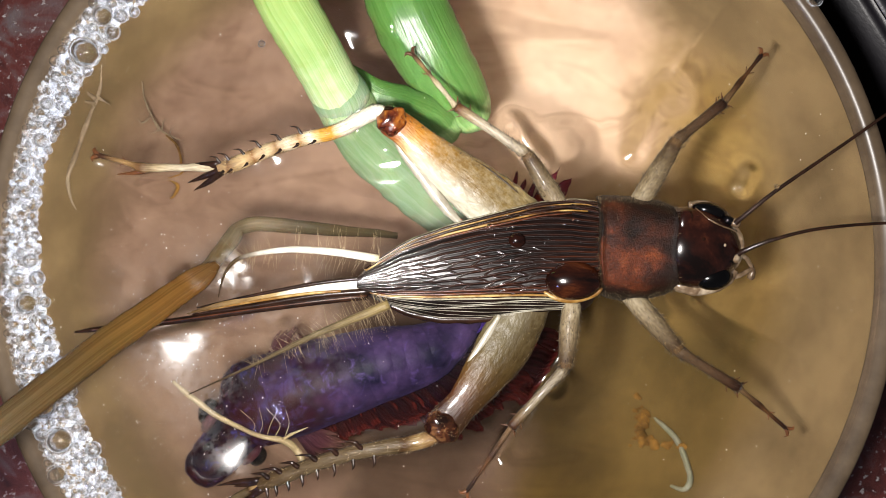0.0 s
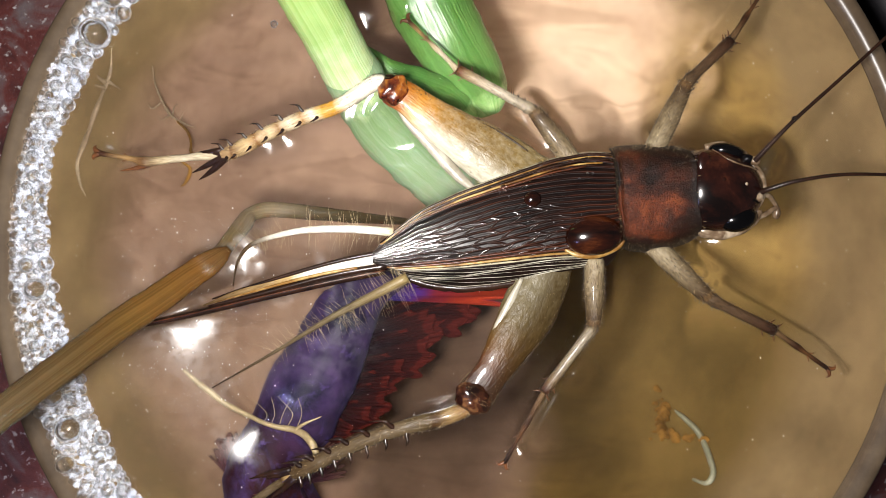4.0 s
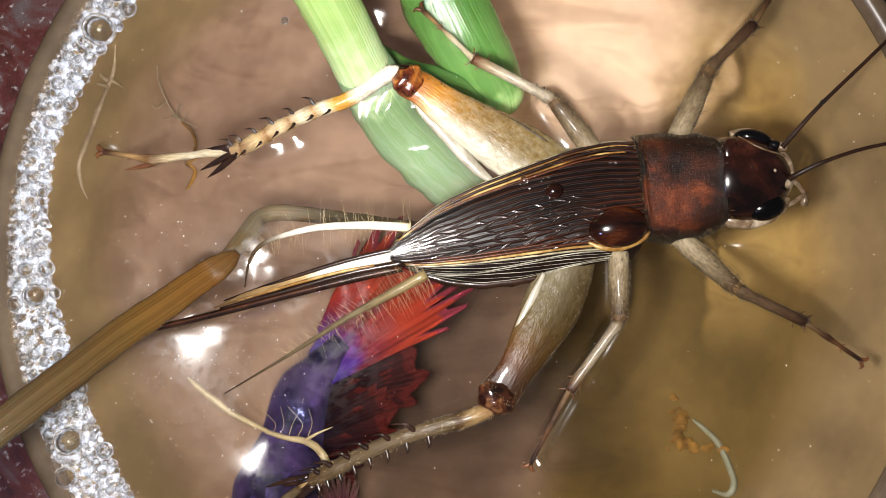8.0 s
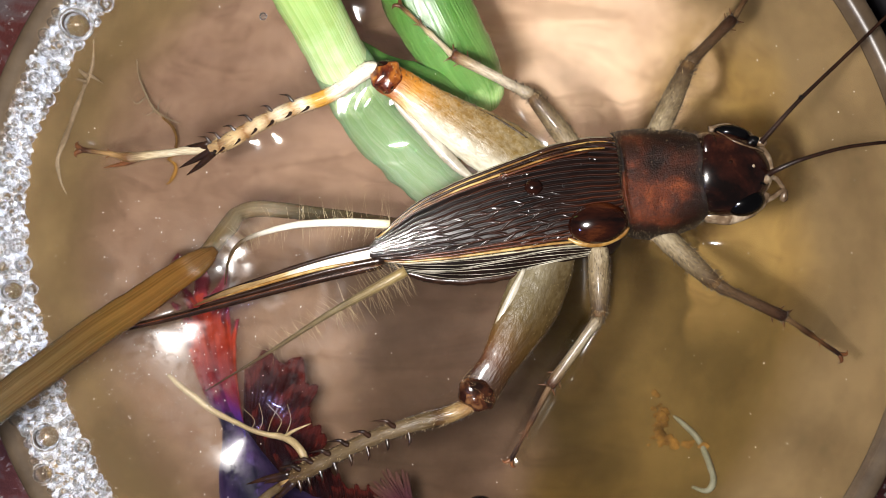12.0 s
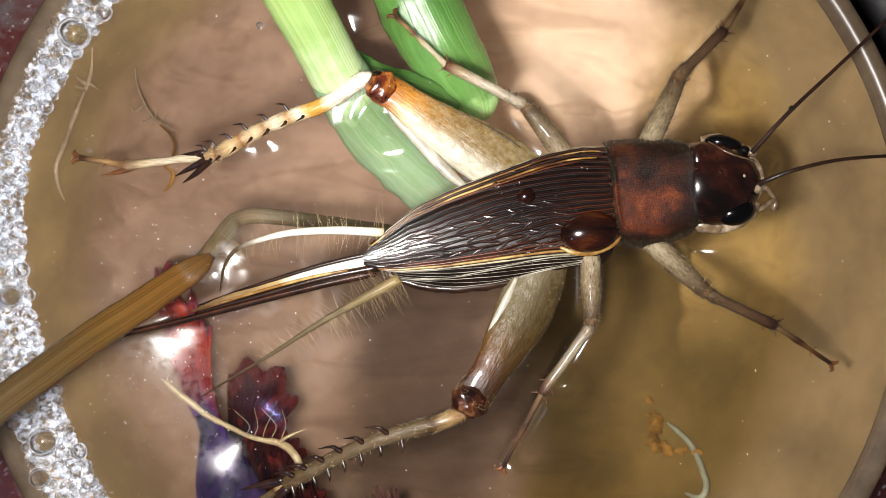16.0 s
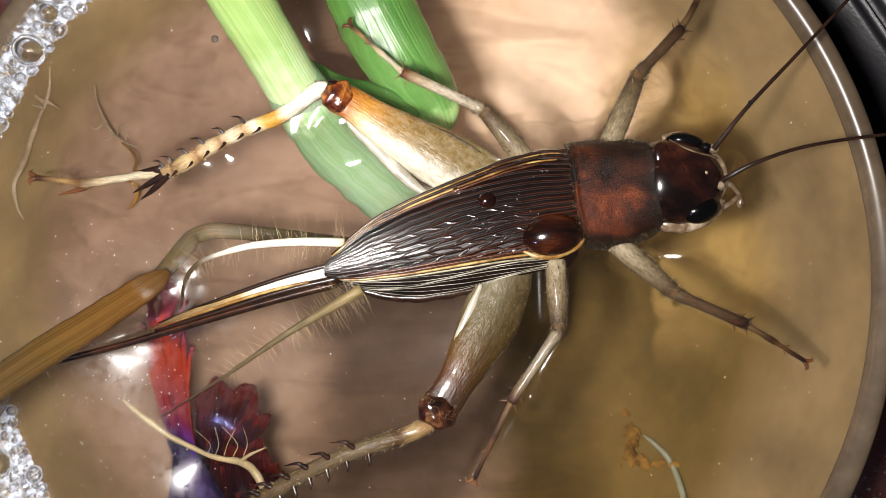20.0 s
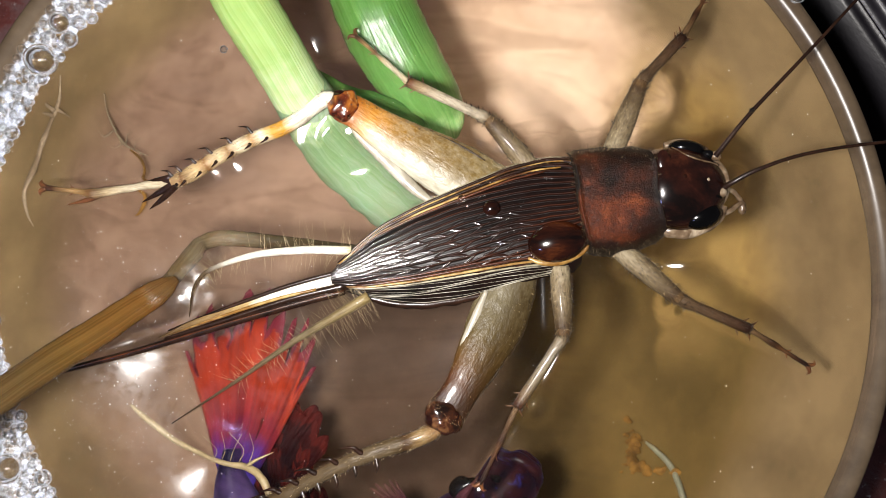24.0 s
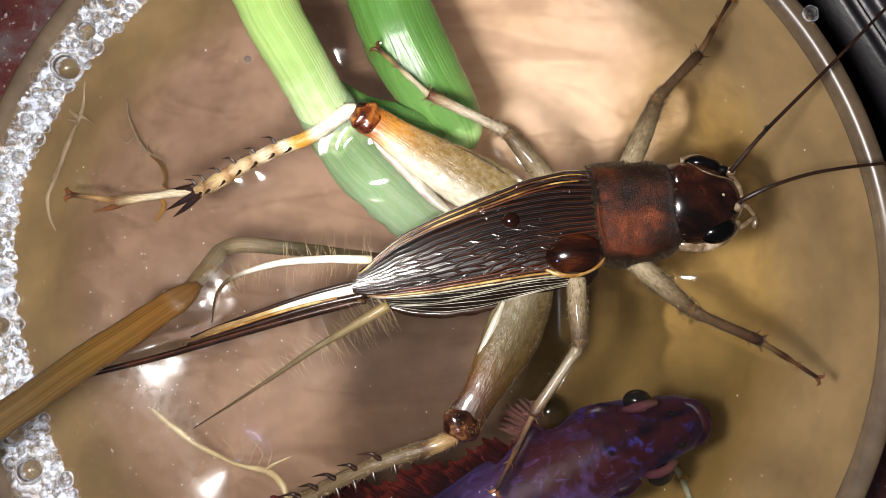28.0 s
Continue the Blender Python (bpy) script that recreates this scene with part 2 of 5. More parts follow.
mat_femur = limb("femur_straw", [(0, (0.4, 0.38, 0.29)), (0.45, (0.46, 0.44, 0.34)), (0.7, (0.55, 0.52, 0.4)), (0.8, (0.5, 0.36, 0.16)), (0.88, (0.3, 0.1, 0.02)), (1, (0.12, 0.026, 0.012))], 0.3, back=(0.06, [(0, (0.13, 0.095, 0.03)), (0.5, (0.16, 0.09, 0.016)), (0.68, (0.26, 0.13, 0.016)), (0.8, (0.42, 0.17, 0.014)), (1, (0.2, 0.05, 0.008))]))
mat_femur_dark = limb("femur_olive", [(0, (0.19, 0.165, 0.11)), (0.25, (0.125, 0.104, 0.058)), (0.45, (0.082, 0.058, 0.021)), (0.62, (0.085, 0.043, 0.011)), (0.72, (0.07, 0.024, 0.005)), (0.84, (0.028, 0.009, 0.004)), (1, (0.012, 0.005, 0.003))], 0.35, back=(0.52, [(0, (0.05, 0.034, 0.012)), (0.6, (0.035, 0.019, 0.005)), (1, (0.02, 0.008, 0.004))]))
mat_tibia = limb("tibia_ivory", [(0, (0.78, 0.74, 0.62)), (0.26, (0.8, 0.75, 0.62)), (0.33, (0.58, 0.28, 0.035)), (0.4, (0.6, 0.33, 0.06)), (0.45, (0.74, 0.66, 0.48)), (0.52, (0.34, 0.2, 0.08)), (0.58, (0.68, 0.6, 0.42)), (0.65, (0.24, 0.13, 0.05)), (0.71, (0.62, 0.5, 0.3)), (0.79, (0.22, 0.11, 0.04)), (0.86, (0.56, 0.42, 0.22)), (0.94, (0.12, 0.055, 0.02)), (1, (0.3, 0.2, 0.1))], 0.25)
mat_foot = limb("foot_ivory", [(0, (0.425, 0.357, 0.2295)), (0.3, (0.527, 0.4675, 0.34)), (0.5, (0.425, 0.34, 0.204)), (0.62, (0.119, 0.0595, 0.0255)), (0.75, (0.306, 0.187, 0.0765)), (1, (0.051, 0.02125, 0.0102))], 0.28)
mat_leg_olive = limb("cercus_olive", [(0, (0.24, 0.18, 0.075)), (0.3, (0.13, 0.1, 0.05)), (1, (0.05, 0.03, 0.015))], 0.4)
# the white stretch is burnt-out glare put into the colour
mat_cercus_glare = limb("cercus_glare", [(0, (0.7, 0.6, 0.4)), (0.12, (0.85, 0.83, 0.76)), (0.58, (0.8, 0.78, 0.7)), (0.68, (0.3, 0.27, 0.22)), (0.76, (0.08, 0.055, 0.03)), (1, (0.05, 0.03, 0.015))], 0.25)
# white half paints the glare beside the wing; straw and brown follow
mat_straw_glare = limb("hindwing_straw_glare", [(0, (0.8, 0.77, 0.66)), (0.5, (0.84, 0.82, 0.74)), (0.57, (0.42, 0.3, 0.13)), (0.7, (0.26, 0.17, 0.07)), (1, (0.1, 0.06, 0.025))], 0.22)
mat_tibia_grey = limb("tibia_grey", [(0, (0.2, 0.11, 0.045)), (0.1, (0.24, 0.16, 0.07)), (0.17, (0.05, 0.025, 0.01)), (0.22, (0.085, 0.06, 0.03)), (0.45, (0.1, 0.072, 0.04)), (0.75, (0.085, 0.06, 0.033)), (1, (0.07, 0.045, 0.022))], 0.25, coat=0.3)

mat_water, n, l, p = nodes_of("water")
p.inputs["Transmission Weight"].default_value, p.inputs["IOR"].default_value = 1, 1.333
# a greasy film dulls the surface in one place
tc, gap, rng = n.new("ShaderNodeTexCoord"), n.new("ShaderNodeVectorMath"), n.new("ShaderNodeMapRange")
gap.operation = "DISTANCE"
gap.inputs[1].default_value = (-0.0205, -0.0085, 0)
rng.inputs["From Min"].default_value, rng.inputs["From Max"].default_value = 0.012, 0.001
rng.inputs["To Min"].default_value, rng.inputs["To Max"].default_value = 0.09, 0.22
l.new(tc.outputs["Object"], gap.inputs[0])
l.new(gap.outputs["Value"], rng.inputs["Value"])
l.new(rng.outputs[0], p.inputs["Roughness"])
p.inputs["Coat Weight"].default_value, p.inputs["Coat IOR"].default_value = 0.9, 1.33
far, wide = n.new("ShaderNodeMapRange"), n.new("ShaderNodeMapRange")
far.inputs["From Min"].default_value, far.inputs["From Max"].default_value = 0.017, 0.005
l.new(gap.outputs["Value"], far.inputs["Value"])
grease = times(n, l, far.outputs[0], ramp(n, l, noise_tex(n, l, tc.outputs["Object"], 900, 8, 0.75), [(0.4, (0, 0, 0)), (0.52, (1, 1, 1))]))
wide.inputs["To Min"].default_value, wide.inputs["To Max"].default_value = 0.03, 0.42
l.new(grease, wide.inputs["Value"])
l.new(wide.outputs[0], p.inputs["Coat Roughness"])
mat_bubble, n, l, p = nodes_of("bubble_film")
p.inputs["Transmission Weight"].default_value, p.inputs["IOR"].default_value, p.inputs["Roughness"].default_value = 1, 1.36, 0.0
p.inputs["Coat Weight"].default_value, p.inputs["Coat Roughness"].default_value = 0.45, 0.1
mat_froth, n, l, p = nodes_of("wet_froth")
p.inputs["Base Color"].default_value = (0.8, 0.83, 0.88, 1)
p.inputs["Transmission Weight"].default_value, p.inputs["IOR"].default_value, p.inputs["Roughness"].default_value = 0.9, 1.42, 0.03
p.inputs["Coat Weight"].default_value, p.inputs["Coat Roughness"].default_value = 0.35, 0.12
mat_drop, n, l, p = nodes_of("water_drop")
p.inputs["Transmission Weight"].default_value, p.inputs["IOR"].default_value, p.inputs["Roughness"].default_value = 1, 1.333, 0.0
p.inputs["Coat Weight"].default_value, p.inputs["Coat Roughness"].default_value = 1.0, 0.14


def zone(n, l, sep, axis, start, end, wobble):
    """0 to 1 between two metres along an axis, the edge frayed by noise."""
    add, rng = n.new("ShaderNodeMath"), n.new("ShaderNodeMapRange")
    add.operation = "MULTIPLY_ADD"
    add.inputs[1].default_value = 0.008
    l.new(wobble, add.inputs[0])
    l.new(sep.outputs[axis], add.inputs[2])
    rng.interpolation_type = "SMOOTHSTEP"
    rng.inputs["From Min"].default_value, rng.inputs["From Max"].default_value = start * MM + 0.004, end * MM + 0.004
    l.new(add.outputs[0], rng.inputs["Value"])
    return rng.outputs[0]


# bowl: tan glass, its bottom in several browns, one zone paled to paint light
mat_bowl, n, l, p = nodes_of("bowl_tan")
v = coords(n, l, 1)
tc, sep = n.new("ShaderNodeTexCoord"), n.new("ShaderNodeSeparateXYZ")
l.new(tc.outputs["Object"], sep.inputs[0])
wob = noise_tex(n, l, v, 110, 4, 0.5)
mauve = vary(n, l, (0.2, 0.126, 0.085), (0.325, 0.217, 0.148), 60, v)
tan = vary(n, l, (0.29, 0.187, 0.057), (0.39, 0.26, 0.085), 45, v)
lit_patch = vary(n, l, (0.7, 0.5, 0.34), (0.86, 0.65, 0.46), 70, v)
golden_brown = vary(n, l, (0.05, 0.03, 0.0055), (0.098, 0.059, 0.012), 90, v)
col = mix(n, l, zone(n, l, sep, 0, 8, 20, wob), mauve, tan)
# pale zone paints the brightly lit upper part of the bottom
col = mix(n, l, times(n, l, zone(n, l, sep, 1, 2, 9, wob), zone(n, l, sep, 0, -6, 3, wob)), col, lit_patch)
col = mix(n, l, times(n, l, zone(n, l, sep, 0, 25, 16, wob), zone(n, l, sep, 1, 99, 98, wob)), tan, col)
# golden brown and dark brown zones on the lower half
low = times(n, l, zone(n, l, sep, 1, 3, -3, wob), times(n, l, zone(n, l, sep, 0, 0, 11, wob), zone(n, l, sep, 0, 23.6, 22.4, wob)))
col = mix(n, l, low, col, golden_brown)
low_mid = times(n, l, zone(n, l, sep, 1, 2, -4, wob), times(n, l, zone(n, l, sep, 0, -14, -7, wob), zone(n, l, sep, 0, 11, 1, wob)))
col = mix(n, l, low_mid, col, vary(n, l, (0.055, 0.032, 0.019), (0.105, 0.064, 0.039), 80, v))
col = mix(n, l, 0.55, col, ramp(n, l, noise_tex(n, l, v, 260, 8, 0.65), [(0.35, (0.62, 0.58, 0.55)), (0.65, (1, 1, 1))]), "MULTIPLY")
# slanting streaks put rippled light, and some staining, into the colour
rot = n.new("ShaderNodeMapping")
rot.inputs["Rotation"].default_value, rot.inputs["Scale"].default_value = (0, 0, radians(-24)), (0.22, 1.5, 1)
l.new(tc.outputs["Object"], rot.inputs["Vector"])
col = mix(n, l, 0.75, col, ramp(n, l, noise_tex(n, l, rot.outputs["Vector"], 190, 4, 0.55, 1.2), [(0.34, (0.66, 0.62, 0.58)), (0.5, (0.95, 0.93, 0.9)), (0.64, (1, 1, 1))]), "MULTIPLY")
# darker golden brown towards the lower right
low_right = times(n, l, zone(n, l, sep, 1, 1, -12, wob), zone(n, l, sep, 0, 12, 20, wob))
col = mix(n, l, low_right, col, vary(n, l, (0.075, 0.047, 0.0115), (0.14, 0.088, 0.024), 75, v))
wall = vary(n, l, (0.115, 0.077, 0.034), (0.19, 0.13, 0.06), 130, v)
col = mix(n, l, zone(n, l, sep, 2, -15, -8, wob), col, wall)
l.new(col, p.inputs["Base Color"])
p.inputs["Roughness"].default_value, p.inputs["Specular IOR Level"].default_value = 0.8, 0.15
bump(n, l, p, noise_tex(n, l, v, 300), 0.1, 0.2)
mat_lip = skin("lip_glass", [(0.3, (0.06, 0.042, 0.027)), (0.7, (0.115, 0.083, 0.052))], 150, 0.2, 900, 0.08, 0.05)
# the lip is glossy only at the upper right, to keep the highlight there
n, l = mat_lip.node_tree.nodes, mat_lip.node_tree.links
tc, sep = n.new("ShaderNodeTexCoord"), n.new("ShaderNodeSeparateXYZ")
l.new(tc.outputs["Object"], sep.inputs[0])
wob = noise_tex(n, l, coords(n, l, 1), 110)
gloss_zone = times(n, l, zone(n, l, sep, 0, -8, 6, wob), zone(n, l, sep, 1, -8, 8, wob))
l.new(ramp(n, l, gloss_zone, [(0, (0.6, 0.6, 0.6)), (1, (0.22, 0.22, 0.22))]), n["Principled BSDF"].inputs["Roughness"])
l.new(ramp(n, l, gloss_zone, [(0, (0.1, 0.1, 0.1)), (1, (0.12, 0.12, 0.12))]), n["Principled BSDF"].inputs["Specular IOR Level"])

# table: red-brown polished stone with pale glitter
mat_table, n, l, p = nodes_of("table_stone")
v = coords(n, l, 1)
c = ramp(n, l, noise_tex(n, l, v, 140, 6, 0.6, 0.6), [(0.35, (0.05, 0.018, 0.018)), (0.5, (0.13, 0.035, 0.03)), (0.62, (0.16, 0.12, 0.12))])
speck = ramp(n, l, noise_tex(n, l, v, 1100, 3), [(0.6, (0, 0, 0)), (0.7, (1, 1, 1))])
l.new(mix(n, l, speck, c, (0.5, 0.46, 0.45)), p.inputs["Base Color"])
p.inputs["Roughness"].default_value = 0.35
bump(n, l, p, noise_tex(n, l, v, 1400), 0.6, 0.3)

mat_black = skin("black_filler", [(0.3, (0.004, 0.004, 0.006)), (0.7, (0.014, 0.012, 0.016))], 60, 0.4, 1500, 0.3, 0.1)


def stem(name, stops, stripe):
    m, n, l, p = nodes_of(name)
    f = fibres(n, l, 70, 0.6)
    c = along(n, l, stops, 0.15)
    c = mix(n, l, 0.75, c, ramp(n, l, f, [(0.32, stripe), (0.62, (1, 1, 1))]), "MULTIPLY")
    c = mix(n, l, 0.3, c, ramp(n, l, noise_tex(n, l, coords(n, l, 1), 400), [(0.3, (0.6, 0.65, 0.5)), (0.7, (1, 1, 1))]), "MULTIPLY")
    l.new(c, p.inputs["Base Color"])
    p.inputs["Roughness"].default_value = 0.27
    p.inputs["Subsurface Weight"].default_value, p.inputs["Subsurface Scale"].default_value = 0.2, 0.8 * MM
    bump(n, l, p, f, 0.5, 0.15)
    return m


mat_green = stem("stem_green", [(0, (0.25, 0.37, 0.1)), (0.3, (0.33, 0.45, 0.18)), (0.43, (0.58, 0.68, 0.44)), (0.5, (0.22, 0.33, 0.18)), (0.75, (0.3, 0.4, 0.27)), (1, (0.4, 0.45, 0.36))], (0.6, 0.76, 0.45))
mat_green_deep = stem("stem_deep_green", [(0, (0.1, 0.22, 0.05)), (0.5, (0.075, 0.18, 0.04)), (0.85, (0.14, 0.27, 0.08)), (1, (0.5, 0.72, 0.32))], (0.42, 0.66, 0.32))
mat_dry = stem("stem_dry", [(0, (0.062, 0.046, 0.027)), (0.3, (0.078, 0.054, 0.027)), (0.5, (0.095, 0.058, 0.022)), (0.66, (0.12, 0.066, 0.018)), (0.82, (0.14, 0.068, 0.016)), (0.93, (0.145, 0.068, 0.016)), (1, (0.12, 0.06, 0.018))], (0.42, 0.36, 0.27))
mat_dry_wet = stem("stem_dry_wet", [(0, (0.1, 0.06, 0.02)), (0.25, (0.13, 0.095, 0.05)), (0.42, (0.15, 0.11, 0.062)), (0.55, (0.075, 0.055, 0.026)), (1, (0.1, 0.075, 0.04))], (0.5, 0.45, 0.36))
mat_root = skin("root", [(0.3, (0.17, 0.12, 0.055)), (0.7, (0.32, 0.25, 0.13))], 500, 0.5)
mat_fluff = skin("fluff", [(0.36, (0.12, 0.085, 0.05)), (0.62, (0.26, 0.2, 0.13))], 300, 0.7, spec=0.1)
mat_amber = skin("rot_amber", [(0.36, (0.09, 0.045, 0.009)), (0.62, (0.23, 0.115, 0.022))], 500, 0.8, spec=0.1)
mat_thread = skin("thread_green", [(0.3, (0.16, 0.16, 0.1)), (0.7, (0.25, 0.25, 0.17))], 500, 0.6)
mat_dust = skin("dust", [(0.3, (0.6, 0.58, 0.52)), (0.7, (0.85, 0.83, 0.8))], 900, 0.5)

# fish: violet scales with red patches towards the head, laid out on the straight body
def scales(name, dark, violet, red, from_red, to_red, rough, blue=None):
    m, n, l, p = nodes_of(name)
    at = n.new("ShaderNodeAttribute")
    at.attribute_name = "rest"
    v = at.outputs["Vector"]
    sep = n.new("ShaderNodeSeparateXYZ")
    l.new(v, sep.inputs[0])
    c = vary(n, l, dark, violet, 0.22, v, 0.38, 0.6)
    rng = n.new("ShaderNodeMapRange")
    rng.inputs["From Min"].default_value, rng.inputs["From Max"].default_value = from_red, to_red
    l.new(sep.outputs[0], rng.inputs["Value"])
    spots = ramp(n, l, noise_tex(n, l, v, 0.3, 6, 0.65, 0.6), [(0.38, (0, 0, 0)), (0.5, (1, 1, 1))])
    c = mix(n, l, times(n, l, rng.outputs[0], spots), c, red)
    if blue:
        c = mix(n, l, ramp(n, l, noise_tex(n, l, v, 0.7, 6, 0.7, 0.8), [(0.55, (0, 0, 0)), (0.68, (1, 1, 1))]), c, blue)
    vor = n.new("ShaderNodeTexVoronoi")
    vor.inputs["Scale"].default_value = 1.15
    l.new(v, vor.inputs["Vector"])
    c = mix(n, l, 0.4, c, ramp(n, l, vor.outputs["Distance"], [(0.1, (1, 1, 1)), (0.7, (0.3, 0.3, 0.4))]), "MULTIPLY")
    l.new(c, p.inputs["Base Color"])
    p.inputs["Roughness"].default_value, p.inputs["Specular IOR Level"].default_value = rough, 0.08
    p.inputs["Sheen Weight"].default_value, p.inputs["Sheen Tint"].default_value = 0.03, (0.35, 0.3, 1, 1)
    bump(n, l, p, vor.outputs["Distance"], 0.3, 0.12)
    return m


mat_violet = scales("fish_violet", (0.005, 0.0035, 0.016), (0.045, 0.025, 0.075), (0.022, 0.004, 0.004), -22, -13, 0.5, (0.05, 0.03, 0.11))
mat_fish_blue = scales("fish_blue", (0.0015, 0.001, 0.003), (0.006, 0.003, 0.009), (0.02, 0.004, 0.004), -40, -1, 0.35, (0.02, 0.018, 0.11))


def fin(name, stops):
    m, n, l, p = nodes_of(name)
    f = fibres(n, l, 22, 0.8)
    c = mix(n, l, 0.5, along(n, l, stops, 0.25), ramp(n, l, f, [(0.35, (0.3, 0.25, 0.4)), (0.6, (1, 1, 1))]), "MULTIPLY")
    l.new(c, p.inputs["Base Color"])
    p.inputs["Roughness"].default_value, p.inputs["Specular IOR Level"].default_value = 0.8, 0.04
    bump(n, l, p, f, 0.6, 0.2)
    return m


mat_tail = fin("fin_red", [(0, (0.02125, 0.017, 0.136)), (0.2, (0.051, 0.0153, 0.1275)), (0.34, (0.119, 0.0102, 0.017)), (0.6, (0.221, 0.0221, 0.0068)), (0.9, (0.221, 0.0221, 0.0085)), (1, (0.136, 0.017, 0.0255))])
mat_dorsal = fin("fin_dark_red", [(0, (0.004, 0.0015, 0.006)), (0.5, (0.009, 0.0015, 0.002)), (0.85, (0.022, 0.003, 0.0025)), (1, (0.05, 0.006, 0.004))])
mat_pect = fin("fin_brown", [(0, (0.03, 0.009, 0.018)), (0.5, (0.054, 0.018, 0.021)), (1, (0.078, 0.036, 0.027))])


# ---- shape tools (millimetres) ----
def smooth(points, steps):
    """A Catmull-Rom curve through points (any number of values each)."""
    p = [np.array(q, float) for q in points]
    p = [2 * p[0] - p[1], *p, 2 * p[-1] - p[-2]]
    out = []
    for a, b, c, d in zip(p, p[1:], p[2:], p[3:]):
        for k in range(steps):
            t = k / steps
            out.append(0.5 * (2 * b + (c - a) * t + (2 * a - 5 * b + 4 * c - d) * t * t + (3 * b - a - 3 * c + d) * t**3))
    return out + [p[-2]]


def tube(points, steps=6, seg=10, flat=1.0, bm=None, lumps=0.0, square=1.0):
    """A closed tapering tube; points are x, y, z, radius. flat: height over width. square under 1: boxier section."""
    bm = bm or bmesh.new()
    uv = bm.loops.layers.uv.verify()
    c = smooth(points, steps)
    run = np.r_[0, np.cumsum([np.linalg.norm(b[:3] - a[:3]) for a, b in zip(c, c[1:])])]
    run /= run[-1]
    rings = []
    for i, q in enumerate(c):
        way = Vector(c[min(i + 1, len(c) - 1)][:3] - c[max(i - 1, 0)][:3]).normalized()
        side = way.cross(Vector((0, 0, 1)))
        side = side.normalized() if side.length > 1e-3 else Vector((1, 0, 0))
        up = side.cross(way)
        ring = []
        for k in range(seg):
            a = 2 * math.pi * k / seg
            ca, sa = math.cos(a), math.sin(a)
            ca, sa = math.copysign(abs(ca) ** square, ca), math.copysign(abs(sa) ** square, sa)
            r = max(q[3], 0.01)
            spot = Vector(q[:3]) + side * r * ca + up * r * flat * sa
            if lumps:
                spot += (spot - Vector(q[:3])) * lumps * noise.noise(spot * 1.3)
            ring.append(bm.verts.new(spot))
        rings.append(ring)
    for i, (r1, r2) in enumerate(zip(rings, rings[1:])):
        for k in range(seg):
            f = bm.faces.new((r1[k], r1[(k + 1) % seg], r2[(k + 1) % seg], r2[k]))
            for lp, (u, w) in zip(f.loops, ((k, run[i]), (k + 1, run[i]), (k + 1, run[i + 1]), (k, run[i + 1]))):
                lp[uv].uv = (u / seg, w)
    for ring, w in ((rings[0][::-1], 0), (rings[-1], 1)):
        f = bm.faces.new(ring)
        for lp in f.loops:
            lp[uv].uv = (0, w)
    return bm


def blob(centre, radii, turn=0.0, bm=None, u=24, v=14, tilt=0.0):
    bm = bm or bmesh.new()
    m = Matrix.Translation(centre) @ Matrix.Rotation(radians(turn), 4, "Z") @ Matrix.Rotation(radians(tilt), 4, "Y") @ Matrix.Diagonal((*radii, 1))
    bmesh.ops.create_uvsphere(bm, u_segments=u, v_segments=v, radius=1, matrix=m)
    return bm


def sheet(X, Y, Z, thick=0.0):
    """A grid mesh from arrays of x, y and z, closed to a thin slab where a thickness is given; U across, V along the first axis."""
    nu, nv = X.shape
    co = np.stack([X, Y, Z], -1).reshape(-1, 3)
    quad = [(i * nv + j, (i + 1) * nv + j, (i + 1) * nv + j + 1, i * nv + j + 1) for i in range(nu - 1) for j in range(nv - 1)]
    if thick:
        n = len(co)
        co = np.r_[co, co - (0, 0, thick)]
        rim = [i * nv for i in range(nu)] + [(nu - 1) * nv + j for j in range(1, nv)] + [i * nv + nv - 1 for i in range(nu - 2, -1, -1)] + [j for j in range(nv - 2, 0, -1)]
        quad = quad + [tuple(n + k for k in q[::-1]) for q in quad] + [(a, a + n, b + n, b) for a, b in zip(rim, rim[1:] + rim[:1])]
    me = bpy.data.meshes.new("sheet")
    me.from_pydata((co * MM).tolist(), [], quad)
    lay = me.uv_layers.new(name="UVMap")
    idx = np.empty(len(me.loops), int)
    me.loops.foreach_get("vertex_index", idx)
    idx %= nu * nv
    lay.data.foreach_set("uv", np.stack([idx % nv / (nv - 1), idx // nv / (nu - 1)], -1).ravel())
    me.shade_smooth()
    return me


def mesh_part(name, me, material, parent=None, label=""):
    me.name = name
    me.materials.append(material)
    ob = new(name, me)
    ob.parent = parent
    return tagged(ob, label)


def part(name, bm, material, parent=None, label="", soft=True):
    for q in bm.verts:
        q.co *= MM
    bmesh.ops.recalc_face_normals(bm, faces=bm.faces)
    me = bpy.data.meshes.new(name)
    bm.to_mesh(me)
    bm.free()
    if soft:
        me.shade_smooth()
    return mesh_part(name, me, material, parent, label)


def hairs(name, roots, material, parent, radius=0.025):
    """Fine tapering hairs in one mesh; roots are pairs of root and tip."""
    co, faces = [], []
    for a, b in roots:
        a, b = Vector(a), Vector(b)
        way = (b - a).normalized()
        side = way.orthogonal().normalized()
        k = len(co)
        mid = a.lerp(b, 0.5) + Vector((0, 0, 0.06 * (b - a).length))
        for spot, r in ((a, radius), (mid, radius * 0.7)):
            for q in range(3):
                co.append((spot + Matrix.Rotation(q * 2.0944, 3, way) @ side * r) * MM)
        co.append(b * MM)
        for q in range(3):
            w = (q + 1) % 3
            faces += [(k + q, k + w, k + 3 + w, k + 3 + q), (k + 3 + q, k + 3 + w, k + 6)]
    me = bpy.data.meshes.new(name)
    me.from_pydata(co, [], faces)
    me.shade_smooth()
    return tagged(mesh_part(name, me, material, parent), kind="stuff")


